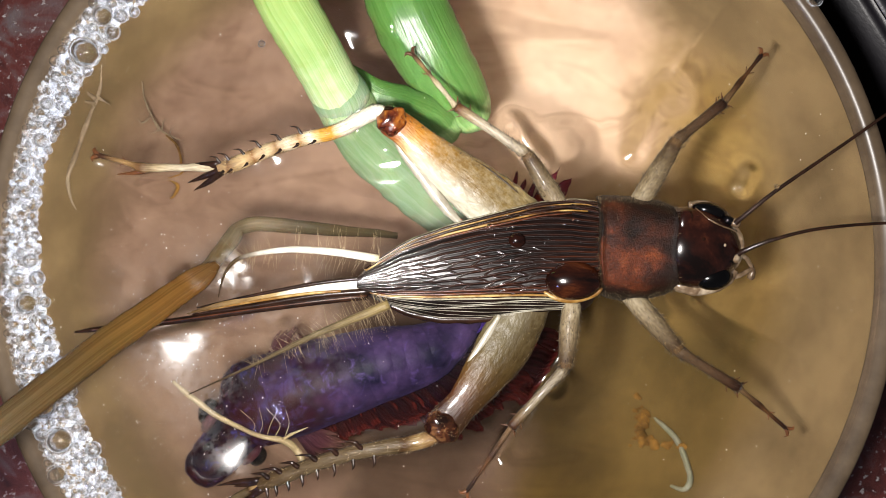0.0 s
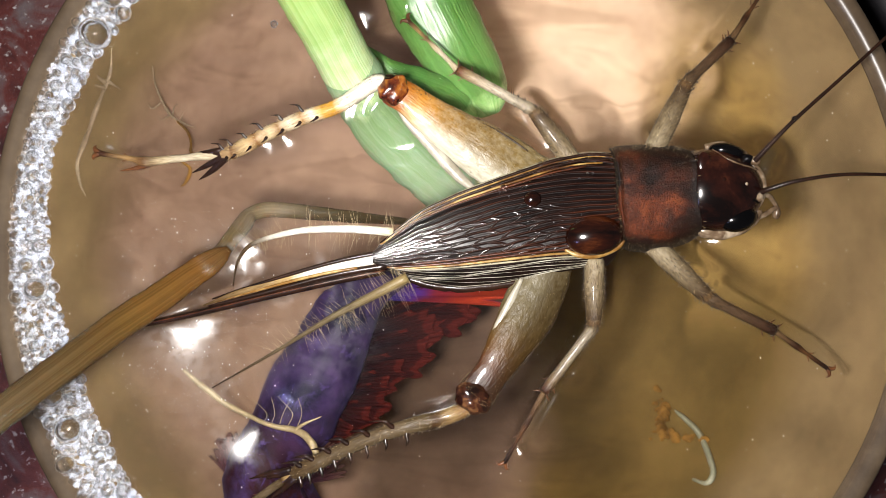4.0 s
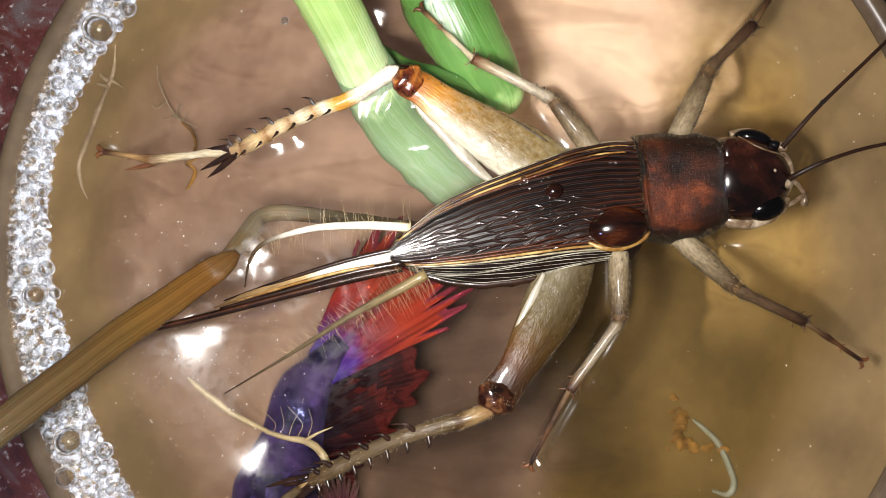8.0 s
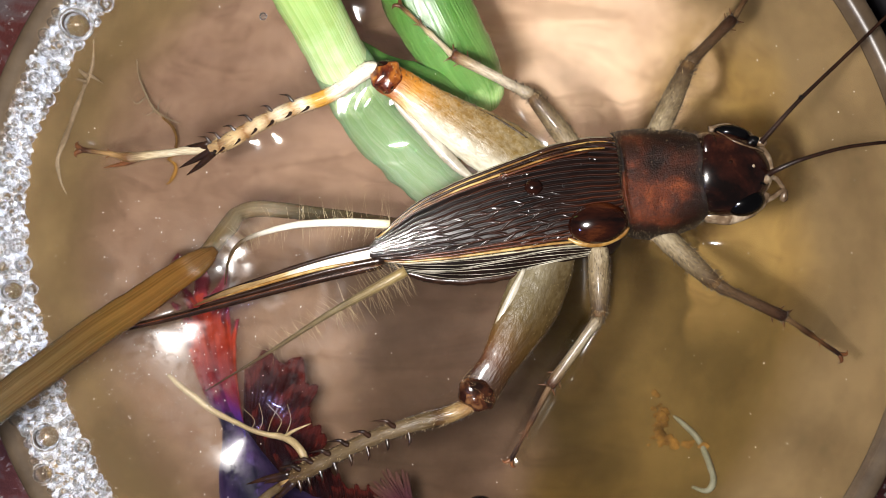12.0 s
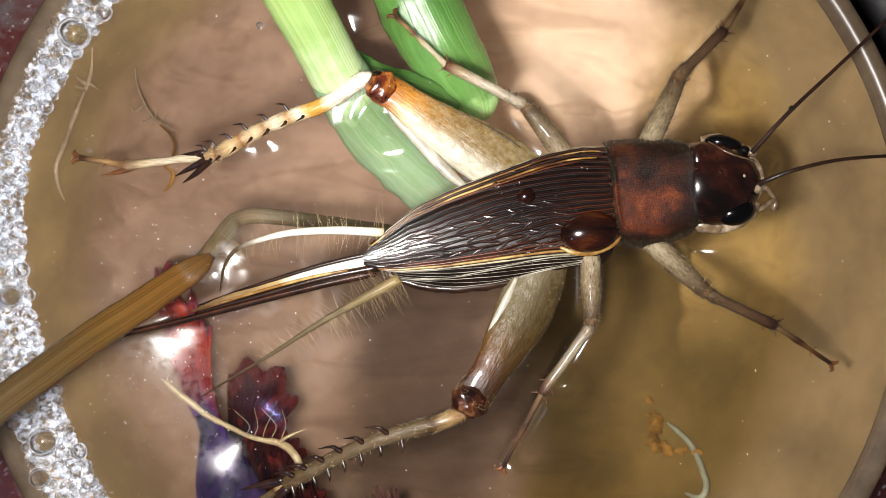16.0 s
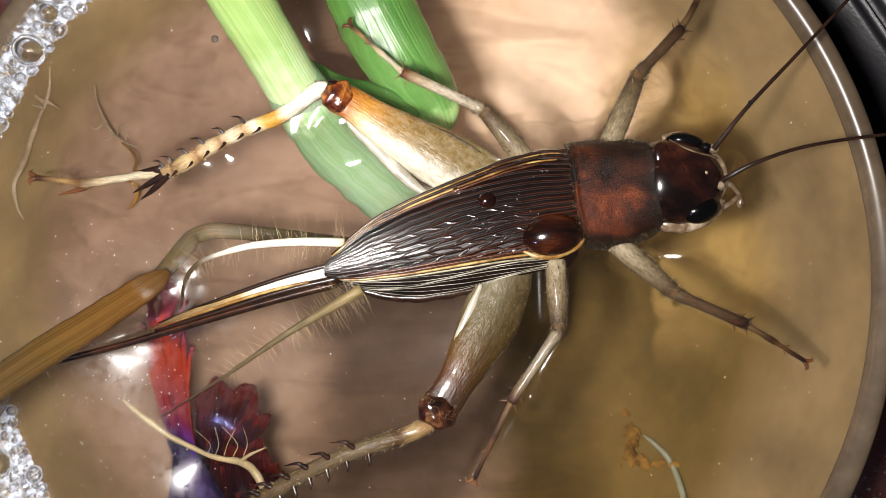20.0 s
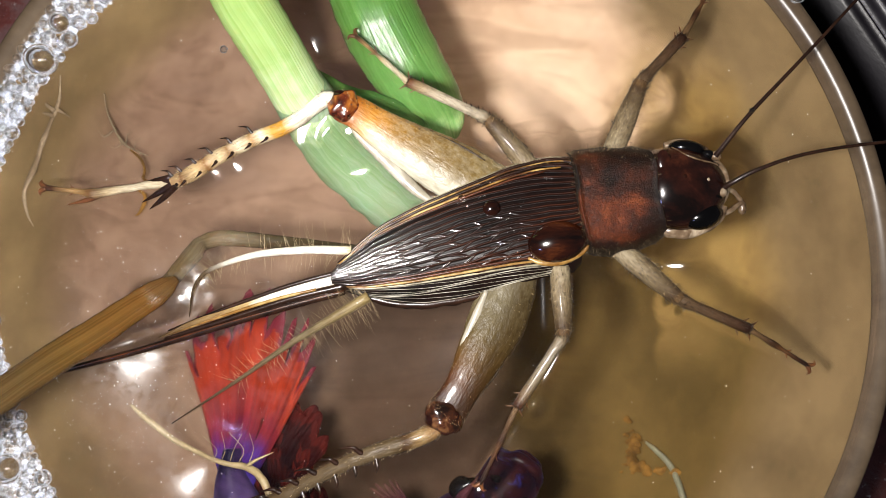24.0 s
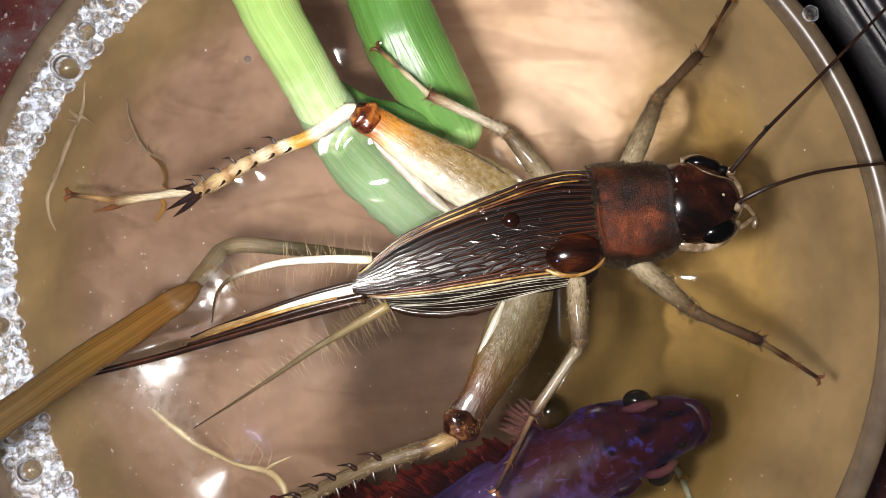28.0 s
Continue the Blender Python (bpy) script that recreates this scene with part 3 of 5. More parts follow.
# ---- table, bowl, water ----
CX, CY, RIM = 0.0, -2.0, 34.2


def lathe(profile, seg=160):
    bm = bmesh.new()
    rings = [[bm.verts.new((CX + r * math.cos(a), CY + r * math.sin(a), z)) for a in (2 * math.pi * k / seg for k in range(seg))] for r, z in profile]
    for r1, r2 in zip(rings, rings[1:]):
        for k in range(seg):
            bm.faces.new((r1[k], r1[(k + 1) % seg], r2[(k + 1) % seg], r2[k]))
    bm.faces.new(rings[0][::-1])
    bm.faces.new(rings[-1])
    return bm


bm = bmesh.new()
bmesh.ops.create_grid(bm, x_segments=2, y_segments=2, size=1500, matrix=Matrix.Translation((0, 0, -29)))
tagged(part("ground", bm, mat_table, soft=False), "red-brown stone tabletop with pale glitter", "table", kind="structure")

# box added to make the area right of the bowl black
box = tagged(new("black_box"), "black box added to fill the dark area beside the bowl", "box")
for name, low, high, grow in (("body", -29, -8.2, 0), ("lid", -8.0, -5, 1.2)):
    bm = bmesh.new()
    bmesh.ops.create_cube(bm, size=1, matrix=Matrix.Translation((72, 46, (low + high) / 2)) @ Matrix.Rotation(radians(33), 4, "Z") @ Matrix.Diagonal((84 + grow, 170 + grow, high - low, 1)))
    bmesh.ops.bevel(bm, geom=bm.edges[:], offset=1.4, segments=4, affect="EDGES")
    part(name, bm, mat_black, box)

INSIDE = [(0.5, -24.6), (12, -24.4), (21, -22.6), (27.5, -16.5), (31.6, -8), (33.6, -2), (34.2, 0)]
bowl = tagged(new("bowl"), "small round bowl of tan glass filled with water", "bowl")
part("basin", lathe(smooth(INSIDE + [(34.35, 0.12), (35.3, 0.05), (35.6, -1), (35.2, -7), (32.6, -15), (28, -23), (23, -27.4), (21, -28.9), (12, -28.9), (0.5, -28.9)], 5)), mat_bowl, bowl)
bm = bmesh.new()
ring = smooth([(33.95, -0.35), (34.15, 0.08), (34.4, 0.36), (34.75, 0.58), (35.15, 0.68), (35.5, 0.54), (35.72, 0.1), (35.7, -0.35), (35.4, -0.55), (34.6, -0.5), (33.95, -0.35)], 5)[:-1]
rings = [[bm.verts.new((CX + r * math.cos(a), CY + r * math.sin(a), z)) for a in (2 * math.pi * k / 160 for k in range(160))] for r, z in ring]
for r1, r2 in zip(rings, rings[1:] + rings[:1]):
    for k in range(160):
        bm.faces.new((r1[k], r1[(k + 1) % 160], r2[(k + 1) % 160], r2[k]))
part("lip", bm, mat_lip, bowl, "glossy flared glass lip")


def floor_at(x, y):
    """The depth of the bowl's inside at a place."""
    r = math.hypot(x - CX, y - CY)
    return float(np.interp(r, [q[0] for q in INSIDE], [q[1] for q in INSIDE]))


# rises and dips at legs, stems and body, some sloped to aim glints at the camera: two places, width, height
WET = [
    ((-26.3, 6.3), (-26.2, 6.3), 1.4, -0.5), ((-24, 5.6), (-18, 5.8), 0.5, -0.18),
    ((14.5, 6), (17.5, 11.5), 0.9, 0.28), ((15, -2.2), (18.3, -5.2), 0.9, 0.28), ((18.3, -5.2), (27, -10.4), 0.6, -0.15),
    ((7, 6), (5.2, 8.7), 0.9, 0.3), ((9.8, -2.7), (9.7, -7), 0.8, 0.25), ((9.7, -7), (3, -17.5), 0.6, -0.15),
    ((-5, -2), (11, 1.8), 3.6, 0.35), ((11, 2), (22, 2.4), 3.4, 0.3), ((3, 5), (-2, 8), 1.8, 0.16), ((5.8, -4), (1.5, -11), 1.9, 0.1),
    ((0, -13), (-13, -17.4), 0.8, -0.08), ((-15.5, -1.6), (-15.4, -1.6), 1.5, -0.2),
    ((-13.3, -5.0), (-13.2, -5.0), 1.6, -0.26), ((-27, -7.3), (-12, -3.6), 0.5, 0.15), ((17.2, -2.0), (17.4, -2.3), 2.0, -0.85), ((22.8, 3), (23.3, 4), 0.7, 0.3),
    ((-17.0, 6.05), (-16.95, 6.05), 0.95, 0.16), ((-15.6, 6.5), (-15.55, 6.5), 0.95, 0.16), ((-13.9, 7.1), (-13.85, 7.1), 0.95, 0.15), ((7.7, -12.0), (7.6, -12.1), 1.0, 0.22), ((17.9, 9.9), (17.85, 9.9), 1.0, 0.36), ((0, 11.9), (-4, 15.9), 0.5, -0.15), ((17.5, 11.5), (22.6, 17.8), 0.5, -0.15),
]
STILL = [((-9, 11.5), (-7.3, 11.8), 2.2, 0.6), ((-7.2, 14.7), (-7.1, 14.7), 1.8, -0.66), ((-15.3, -15.2), (-15.2, -15.2), 2.6, -0.84), ((-19.4, -3.4), (-18.2, -3.6), 1.7, 0.55), ((-18.3, -7.0), (-18.2, -7.0), 3.9, -1.05), ((-26.8, -3), (-26.6, -2.4), 1.6, 0.2)]
N = 420
g = np.linspace(-1, 1, N + 1)
U, V = np.meshgrid(g, g, indexing="ij")
X, Y = CX + RIM * U * np.sqrt(1 - V * V / 2), CY + RIM * V * np.sqrt(1 - U * U / 2)
R = np.hypot(X - CX, Y - CY)
Z = 0.28 * np.exp((R - RIM) / 1.0) + 0.012 * np.sin(X * 0.35 + 1) * np.sin(Y * 0.31)
turn, shift = Matrix.Rotation(radians(2.6), 2), Vector((0.55, 0.85))
for k, (a, b, wide, high) in enumerate(WET + STILL):
    a, b = Vector(a), Vector(b)
    if k < len(WET):
        a, b = turn @ a + shift, turn @ b + shift
    if wide < 1.4:
        high *= 1.5
    d = b - a
    s = np.clip(((X - a.x) * d.x + (Y - a.y) * d.y) / d.length_squared, 0, 1)
    dist = np.hypot(X - a.x - s * d.x, Y - a.y - s * d.y)
    Z += high * np.exp(-((dist / wide) ** 2)) + 0.25 * high * np.exp(-dist / (1.6 * wide))
# faint rings spreading from where things touch the surface
for x0, y0, length, high in ((-4.6, 8.2, 1.3, 0.036), (1.5, 5.2, 1.5, 0.03), (-13.2, -4.6, 1.4, 0.022), (19.5, 2.4, 1.8, 0.022), (-10.5, 14.0, 1.3, 0.022), (9.5, 8.0, 1.6, 0.03), (-19, -4, 1.6, 0.026), (-1.5, 11.0, 1.5, 0.03)):
    far = np.hypot(X - x0, Y - y0)
    Z += high * np.sin(2 * np.pi * far / length) * np.exp(-((far / 4.2) ** 2)) * np.clip(far / 0.8, 0, 1)
water = tagged(mesh_part("water", sheet(X, Y, Z), mat_water), "clear still water surface with small dimples", "water", kind="structure")
water.visible_shadow = False

# ---- cricket ----
cricket = tagged(new("cricket"), "dark brown winged cricket floating on the water", "cricket")
rnd = random.Random(5)


def wing_edge(x):
    lo = np.interp(x, [-7, -5.9, -4.3, -1.1, 2.2, 6.3, 8.8, 10.8, 11.9], [-2.4, -2.8, -3.0, -2.9, -2.6, -2.2, -2.1, -1.8, -1.4])
    up = np.interp(x, [-7, -6.1, -3.5, -0.6, 2.7, 6.7, 9.1, 10.9, 11.9], [-1.7, -0.7, 1.35, 2.75, 3.95, 5.3, 5.75, 5.7, 5.5])
    return lo, up


def wing_height(x, s):
    return 0.9 + (1.0 + 0.012 * (x + 7)) * (1 - np.abs(2 * s - 1) ** 3.2) ** 0.6


# veins: long ridges that run together at the rear, short oblique ones between them
nu, nv, VEINS = 560, 240, 14
x = np.linspace(-6.8, 11.7, nu)[:, None] * np.ones(nv)
s = np.linspace(0, 1, nv)[None] * np.ones((nu, 1))
tight = np.interp(x, [-7, -2, 3, 8, 11.7], [1.0, 1.0, 1.05, 1.25, 1.5])
bend = VEINS * (0.5 + (s - 0.49) * tight) + 0.22 * np.sin(x * 0.5 + s * 5) + 0.04 * np.sin(x * 2.1 + 9 * s)
lane, near_vein = np.floor(bend), np.round(bend)
gap = np.minimum(bend - lane, 1 - bend + lane) / VEINS / tight * 7.5
strength = 0.8 + 0.2 * np.sin(x * 0.8 + near_vein * 2.4)
long_ridge = np.exp(-((gap / 0.06) ** 2)) * np.clip(strength, 0.3, 1)
step = np.interp(lane, range(-12, VEINS + 12), [0.5 + 0.22 * rnd.random() for _ in range(VEINS + 24)])
slant = x * step + 0.75 * (bend - lane) * np.where(lane % 2, 1, -1) + lane * 3.7 + 0.12 * np.sin(x * 3 + lane)
cross = np.abs(slant - np.round(slant)) / step
net = np.clip((0.66 - s) * 5, 0, 1) * np.clip((8.5 - x) / 3, 0, 1)
top = np.clip((s - 0.8) * 8, 0, 1) * np.clip((x - 2) / 3, 0, 1)
cross_ridge = np.exp(-((cross / 0.13) ** 2)) * np.maximum(net, 0.8 * top)
vein = np.maximum(long_ridge, 0.65 * cross_ridge)
lo, up = wing_edge(x)
width = (up - lo) / 7.5
z = wing_height(x, s) + 0.12 * vein * width**0.8 + 0.03 * np.sin(bend * 6.28) * np.clip((x + 2) / 8, 0, 1) * (s > 0.03) * (s < 0.97)
me = sheet(x, lo + (up - lo) * s, z)
att = me.attributes.new("vein", "FLOAT", "POINT")
att.data.foreach_set("value", vein.ravel().astype(np.float32))
mesh_part("wing", me, mat_wing, cricket, "dark brown folded wing with raised veins")


def edge_line(name, s0, x0, x1, radius, material, lift=0.05, drop=0.0, label=""):
    pts = []
    for k in range(12):
        q = x0 + (x1 - x0) * k / 11
        lo, up = wing_edge(q)
        pts.append((q, lo + (up - lo) * s0, float(wing_height(q, min(max(s0, 0), 1))) + lift - drop, radius * (0.7 + 0.3 * math.sin(math.pi * k / 11))))
    part(name, tube(pts, 3, 8), material, cricket, label)


edge_line("wing_margin", 1.0, -6.4, 11.2, 0.06, mat_pale, label="pale yellow wing margin")
edge_line("wing_margin", 0.975, -6.3, 11.2, 0.12, mat_spine, label="black wing margin")
edge_line("wing_margin", 0.95, -6.3, 11.2, 0.06, mat_gold, label="golden wing margin")
edge_line("wing_margin", 0.92, -6.2, 10.8, 0.1, mat_spine)
edge_line("wing_margin", 0.885, -6.2, 10.2, 0.09, mat_gold, label="golden brown wing margin")
edge_line("wing_margin", 0.855, -5, 9, 0.09, mat_rust)
edge_line("wing_margin", 0.12, -4, 8.0, 0.08, mat_rust, label="rusty wing margin")
edge_line("wing_margin", 0.08, -5, 9.0, 0.1, mat_rust, label="rusty wing margin")
edge_line("wing_margin", 0.045, -6, 11.5, 0.1, mat_gold, label="golden wing margin")
edge_line("wing_margin", 0.01, -6.2, 11.7, 0.08, mat_pale, label="pale yellow wing margin")
part("wing_margin", tube([(7.4, -1.55, 1.7, 0.1), (8.4, -1.95, 1.75, 0.2), (9.8, -1.95, 1.7, 0.26), (11.2, -1.45, 1.7, 0.2), (11.8, -0.9, 1.8, 0.08)], 6, 10, 0.7), mat_gold, cricket, "golden rim under the swelling")

# side field of the wing, sloping down to the water, with white veins
x = np.linspace(-6.2, 11.4, 60)[:, None] * np.ones(14)
s = np.linspace(0, 1, 14)[None] * np.ones((60, 1))
lo, _ = wing_edge(x)
edge = np.interp(x, [-7, -5.9, -4.3, -1.1, 2.2, 6.3, 8.8, 10.8, 11.9], [-2.5, -3.1, -3.7, -4.3, -4.1, -3.4, -3.0, -2.8, -1.8])
y = lo + (edge - lo) * s
z = 1.15 - 0.75 * s**1.3
mesh_part("wing_side", sheet(x, y, z), mat_wing, cricket, "black sloping side of the wing")
for k in range(8):
    f = (k + 0.5) / 8
    pts = []
    for q in np.linspace(-5.8 + 1.2 * abs(f - 0.4), 11.0 - 2.0 * f, 10):
        lo, _ = wing_edge(q)
        e = np.interp(q, [-7, -5.9, -4.3, -1.1, 2.2, 6.3, 8.8, 10.8, 11.9], [-2.5, -3.1, -3.7, -4.3, -4.1, -3.4, -3.0, -2.8, -1.8])
        w = np.clip(f + 0.10 * math.sin(q * 0.5 + k), 0.04, 1)
        pts.append((q, lo + (e - lo) * w, 1.2 - 0.75 * w**1.3 + 0.01, 0.014 + 0.012 * (k % 2)))
    part("vein", tube(pts, 3, 6), mat_white_vein, cricket, "pale vein on the wing side")

part("wing_dome", blob((9.55, -0.5, 1.85), (2.2, 1.5, 1.0), 6), mat_dome, cricket, "glossy red-brown swelling of the wing")
part("wing_drop", blob((5.0, 2.2, 2.1), (0.66, 0.58, 0.42)), mat_dome, cricket, "round brown drop on the wing")
part("abdomen", tube([(-5.5, -1.5, 0.3, 0.5), (-2, -1, 0, 2.2), (4, 0.5, 0, 3.0), (11, 1.8, 0, 3.3)], 6, 20, 0.35), mat_under, cricket)
part("belly_fringe", tube([(-4.5, -3.6, 0.3, 0.25), (-1.5, -4.3, 0.15, 0.35), (2.5, -4.2, 0.1, 0.35), (5.5, -3.6, 0.1, 0.2)], 8, 8, 0.8, lumps=0.5), mat_spine, cricket, "wet dark fringe of the belly")
# the pronotum: a saddle with rolled rims and squared shoulders
def saddle(u, w):
    """A place on the pronotum, u from its rear rim to its front rim, w across."""
    low = np.interp(u, [0, 0.08, 0.3, 0.6, 0.85, 1], [-1.5, -1.7, -1.85, -1.6, -1.1, -0.5])
    high = np.interp(u, [0, 0.1, 0.4, 0.8, 1], [6.05, 6.25, 6.35, 6.25, 5.85])
    rear = 11.05 + 0.95 * np.clip(1 - 2 * w, 0, 1) ** 1.6 - 0.1 * np.clip(2 * w - 1, 0, 1)
    front = 16.9 + 0.95 * np.clip(1 - 2.2 * w, 0, 1) ** 1.4 + 0.15 * np.clip(2 * w - 1, 0, 1)
    x, y = rear + (front - rear) * u, low + (high - low) * w
    crown = (1 - np.abs(2 * w - 1) ** 3.0) ** 0.62
    rims = 0.16 * np.exp(-((u - 0.02) / 0.035) ** 2) + 0.14 * np.exp(-((u - 0.97) / 0.035) ** 2) - 0.12 * np.exp(-((u - 0.1) / 0.05) ** 2)
    scars = -0.16 * (np.exp(-((u - 0.42) / 0.13) ** 2 - ((w - 0.66) / 0.09) ** 2) + np.exp(-((u - 0.45) / 0.13) ** 2 - ((w - 0.34) / 0.09) ** 2))
    ends = np.clip(np.minimum(u, 1 - u) / 0.03, 0, 1) ** 0.5
    return x, y, 0.2 + (2.75 + 0.25 * np.sin(np.pi * u) + rims + scars) * crown * (0.82 + 0.18 * ends)


u = np.linspace(0, 1, 90)[:, None] * np.ones(120)
w = np.linspace(0, 1, 120)[None] * np.ones((90, 1))
x, y, z = saddle(u, w)
mesh_part("pronotum", sheet(x, y, z), mat_pron, cricket, "velvety red-brown pronotum with dark corners")
tufts = []
for k in range(2300):
    u, w = rnd.random(), rnd.random()
    if k % 3 == 0:
        u, w = rnd.choice(((u, 0.02 + 0.06 * w), (u, 0.98 - 0.06 * w), (0.02 * u, w), (1 - 0.03 * u, w)))
    a, b, c = (Vector([float(q) for q in saddle(u + i, w + j)]) for i, j in ((0, 0), (0.01, 0), (0, 0.01)))
    out = (b - a).cross(c - a).normalized()
    lean = Vector((rnd.uniform(-0.5, 0.5), rnd.uniform(-0.3, 0.3), 0.1))
    tufts.append((a, a + (out + lean).normalized() * (rnd.uniform(0.25, 0.5) if k % 3 == 0 else rnd.uniform(0.08, 0.22))))
hairs("pronotum_fuzz", tufts[:1700], mat_hair_dark, cricket, 0.011)
hairs("pronotum_fuzz", tufts[1700:2300], mat_hair, cricket, 0.007)
for k in range(34):
    u, w, r = rnd.uniform(0.02, 0.98), rnd.uniform(0.1, 0.9), rnd.uniform(0.04, 0.09)
    if k < 9:
        u, w, r = rnd.uniform(0.9, 0.99), rnd.uniform(0.6, 0.85), rnd.uniform(0.08, 0.16)
    x, y, z = (float(q) for q in saddle(u, w))
    part("water_drop", blob((x, y, z + 0.03), (r, r, r), u=10, v=7), mat_drop, cricket, "tiny drop caught in the fuzz").visible_shadow = False

# head
head = part("head", tube([(16.6, 2.75, 0.9, 2.6), (17.2, 2.75, 0.95, 3.0), (18.2, 2.75, 1.0, 3.15), (19.3, 2.75, 1.0, 3.1), (20.4, 2.8, 1.0, 2.65), (21.3, 2.85, 0.95, 2.0), (21.9, 2.9, 0.85, 1.2), (22.1, 2.9, 0.8, 0.6)], 8, 44, 0.78), mat_head, cricket, "glossy dark brown head")
part("face_plate", tube([(21.2, 1.1, 1.5, 0.25), (21.75, 1.9, 1.6, 0.36), (22.0, 2.9, 1.6, 0.36), (21.85, 3.9, 1.6, 0.32), (21.3, 4.8, 1.5, 0.2)], 6, 12, 0.7), mat_ivory, head, "ivory face plate")
part("eye", blob((20.05, 0.62, 1.95), (1.42, 0.98, 0.95), 12), mat_eye, head, "shiny black eye")
part("eye", blob((19.5, 5.62, 1.45), (1.35, 0.62, 0.85), -12), mat_eye, head, "shiny black eye")
part("eye", blob((20.85, 5.0, 2.0), (0.5, 0.36, 0.4), -20), mat_eye, head, "dark antenna socket beside the eye")
for pts in (
    [(18.1, 0.3, 2.1, 0.1), (18.7, 0.95, 2.6, 0.2), (19.4, 1.5, 2.85, 0.26), (20.1, 1.85, 2.8, 0.22), (20.6, 2.25, 2.7, 0.24), (21.3, 2.35, 2.3, 0.22)],
    [(18.3, 5.75, 1.9, 0.06), (19.0, 5.0, 2.75, 0.1), (20.0, 4.55, 2.8, 0.09), (20.9, 4.35, 2.45, 0.1), (21.5, 4.2, 2.0, 0.12)],
):
    part("eye_rim", tube([(x, y, z - 0.05, r * 0.75) for x, y, z, r in pts], 6, 10, lumps=0.45), mat_ivory, head, "ivory band round the eye")
part("cheek", tube([(17.3, 0.25, 1.3, 0.4), (18.0, -0.2, 1.25, 0.55), (19.2, -0.45, 1.15, 0.5), (20.5, -0.2, 1.15, 0.42), (21.5, 0.5, 1.2, 0.36), (21.9, 1.3, 1.3, 0.3)], 6, 12, lumps=0.3), mat_ivory, head, "pale cheek")
part("cheek", tube([(18.0, 6.0, 1.1, 0.25), (19.3, 6.15, 1.1, 0.3), (20.6, 5.7, 1.1, 0.25), (21.4, 5.0, 1.2, 0.2)], 6, 10), mat_ivory, head, "pale cheek")
part("antenna_socket", blob((21.35, 2.2, 2.25), (0.5, 0.42, 0.36)), mat_ivory, head)
part("antenna_socket", blob((21.3, 4.85, 2.15), (0.4, 0.36, 0.32)), mat_ivory, head)
part("antenna_groove", tube([(20.5, 1.55, 2.55, 0.1), (20.9, 1.95, 2.6, 0.16), (21.4, 1.8, 2.35, 0.1)], 5, 8), mat_eye, head)
part("water_bubble", blob((17.35, 4.6, 2.78), (0.55, 0.9, 0.28)), mat_head, cricket, "shiny bubble between head and pronotum")
part("ocellus", blob((18.6, 3.4, 3.36), (0.16, 0.16, 0.12)), mat_dome, head)
part("ocellus", blob((20.3, 3.1, 3.05), (0.14, 0.14, 0.1)), mat_ivory, head)
part("palp", tube([(21.2, 0.6, 1.4, 0.22), (22.4, 0.9, 1.0, 0.2), (23.4, 1.45, 0.8, 0.18), (23.5, 0.95, 0.6, 0.3), (23.4, 0.7, 0.5, 0.2)], 6, 10), mat_ivory, head, "pale jointed palp")
part("palp", tube([(22.1, 2.4, 1.3, 0.2), (22.8, 2.3, 1.0, 0.18), (23.4, 1.6, 0.8, 0.16)], 6, 10), mat_ivory, head, "pale jointed palp")


def antenna(base, pts):
    bm = tube([(x - base[0], y - base[1], z - base[2], r) for x, y, z, r in pts], 24, 8)
    ob = part("antenna", bm, mat_spine, cricket, "thin dark brown antenna")
    ob.location = Vector(base) * MM
    return ob


UPPER, LOWER = (21.2, 4.8, 2.3), (21.6, 2.5, 2.3)
upper_antenna = antenna(UPPER, [(21.2, 4.8, 2.3, 0.24), (21.7, 5.4, 2.5, 0.19), (23.5, 7.5, 3.2, 0.155), (26.4, 10.3, 3.8, 0.135), (29, 12.8, 4.2, 0.12), (34, 17.6, 4.5, 0.09)])
lower_antenna = antenna(LOWER, [(21.6, 2.5, 2.3, 0.24), (22.2, 2.85, 2.5, 0.19), (23.9, 3.6, 3.2, 0.155), (27.1, 4.4, 3.8, 0.135), (32.2, 4.8, 4.2, 0.11), (37, 4.7, 4.4, 0.08)])
part("dew_drop", blob((23.6, 7.72, 3.45), (0.2, 0.2, 0.2), u=12, v=8), mat_drop, cricket, "tiny drop on the antenna")


def fuzz(pts, count, longest, material=mat_hair_dark, spread=1.0, radius=0.017):
    """Hairs round a limb."""
    c = smooth(pts, 6)
    roots = []
    for _ in range(count):
        i = rnd.randrange(len(c) - 1)
        q = c[i] + (c[i + 1] - c[i]) * rnd.random()
        way = Vector(c[i + 1][:3] - c[i][:3]).normalized()
        side = way.cross(Vector((0, 0, 1))).normalized()
        a = rnd.uniform(-0.2, math.pi + 0.2)
        out = side * math.cos(a) + Vector((0, 0, 1)) * math.sin(a)
        root = Vector(q[:3]) + out * q[3] * 0.97
        roots.append((root, root + (out * spread + way * rnd.uniform(0.2, 0.9)).normalized() * longest * rnd.uniform(0.4, 1)))
    hairs("leg_hairs", roots, material, cricket, radius)


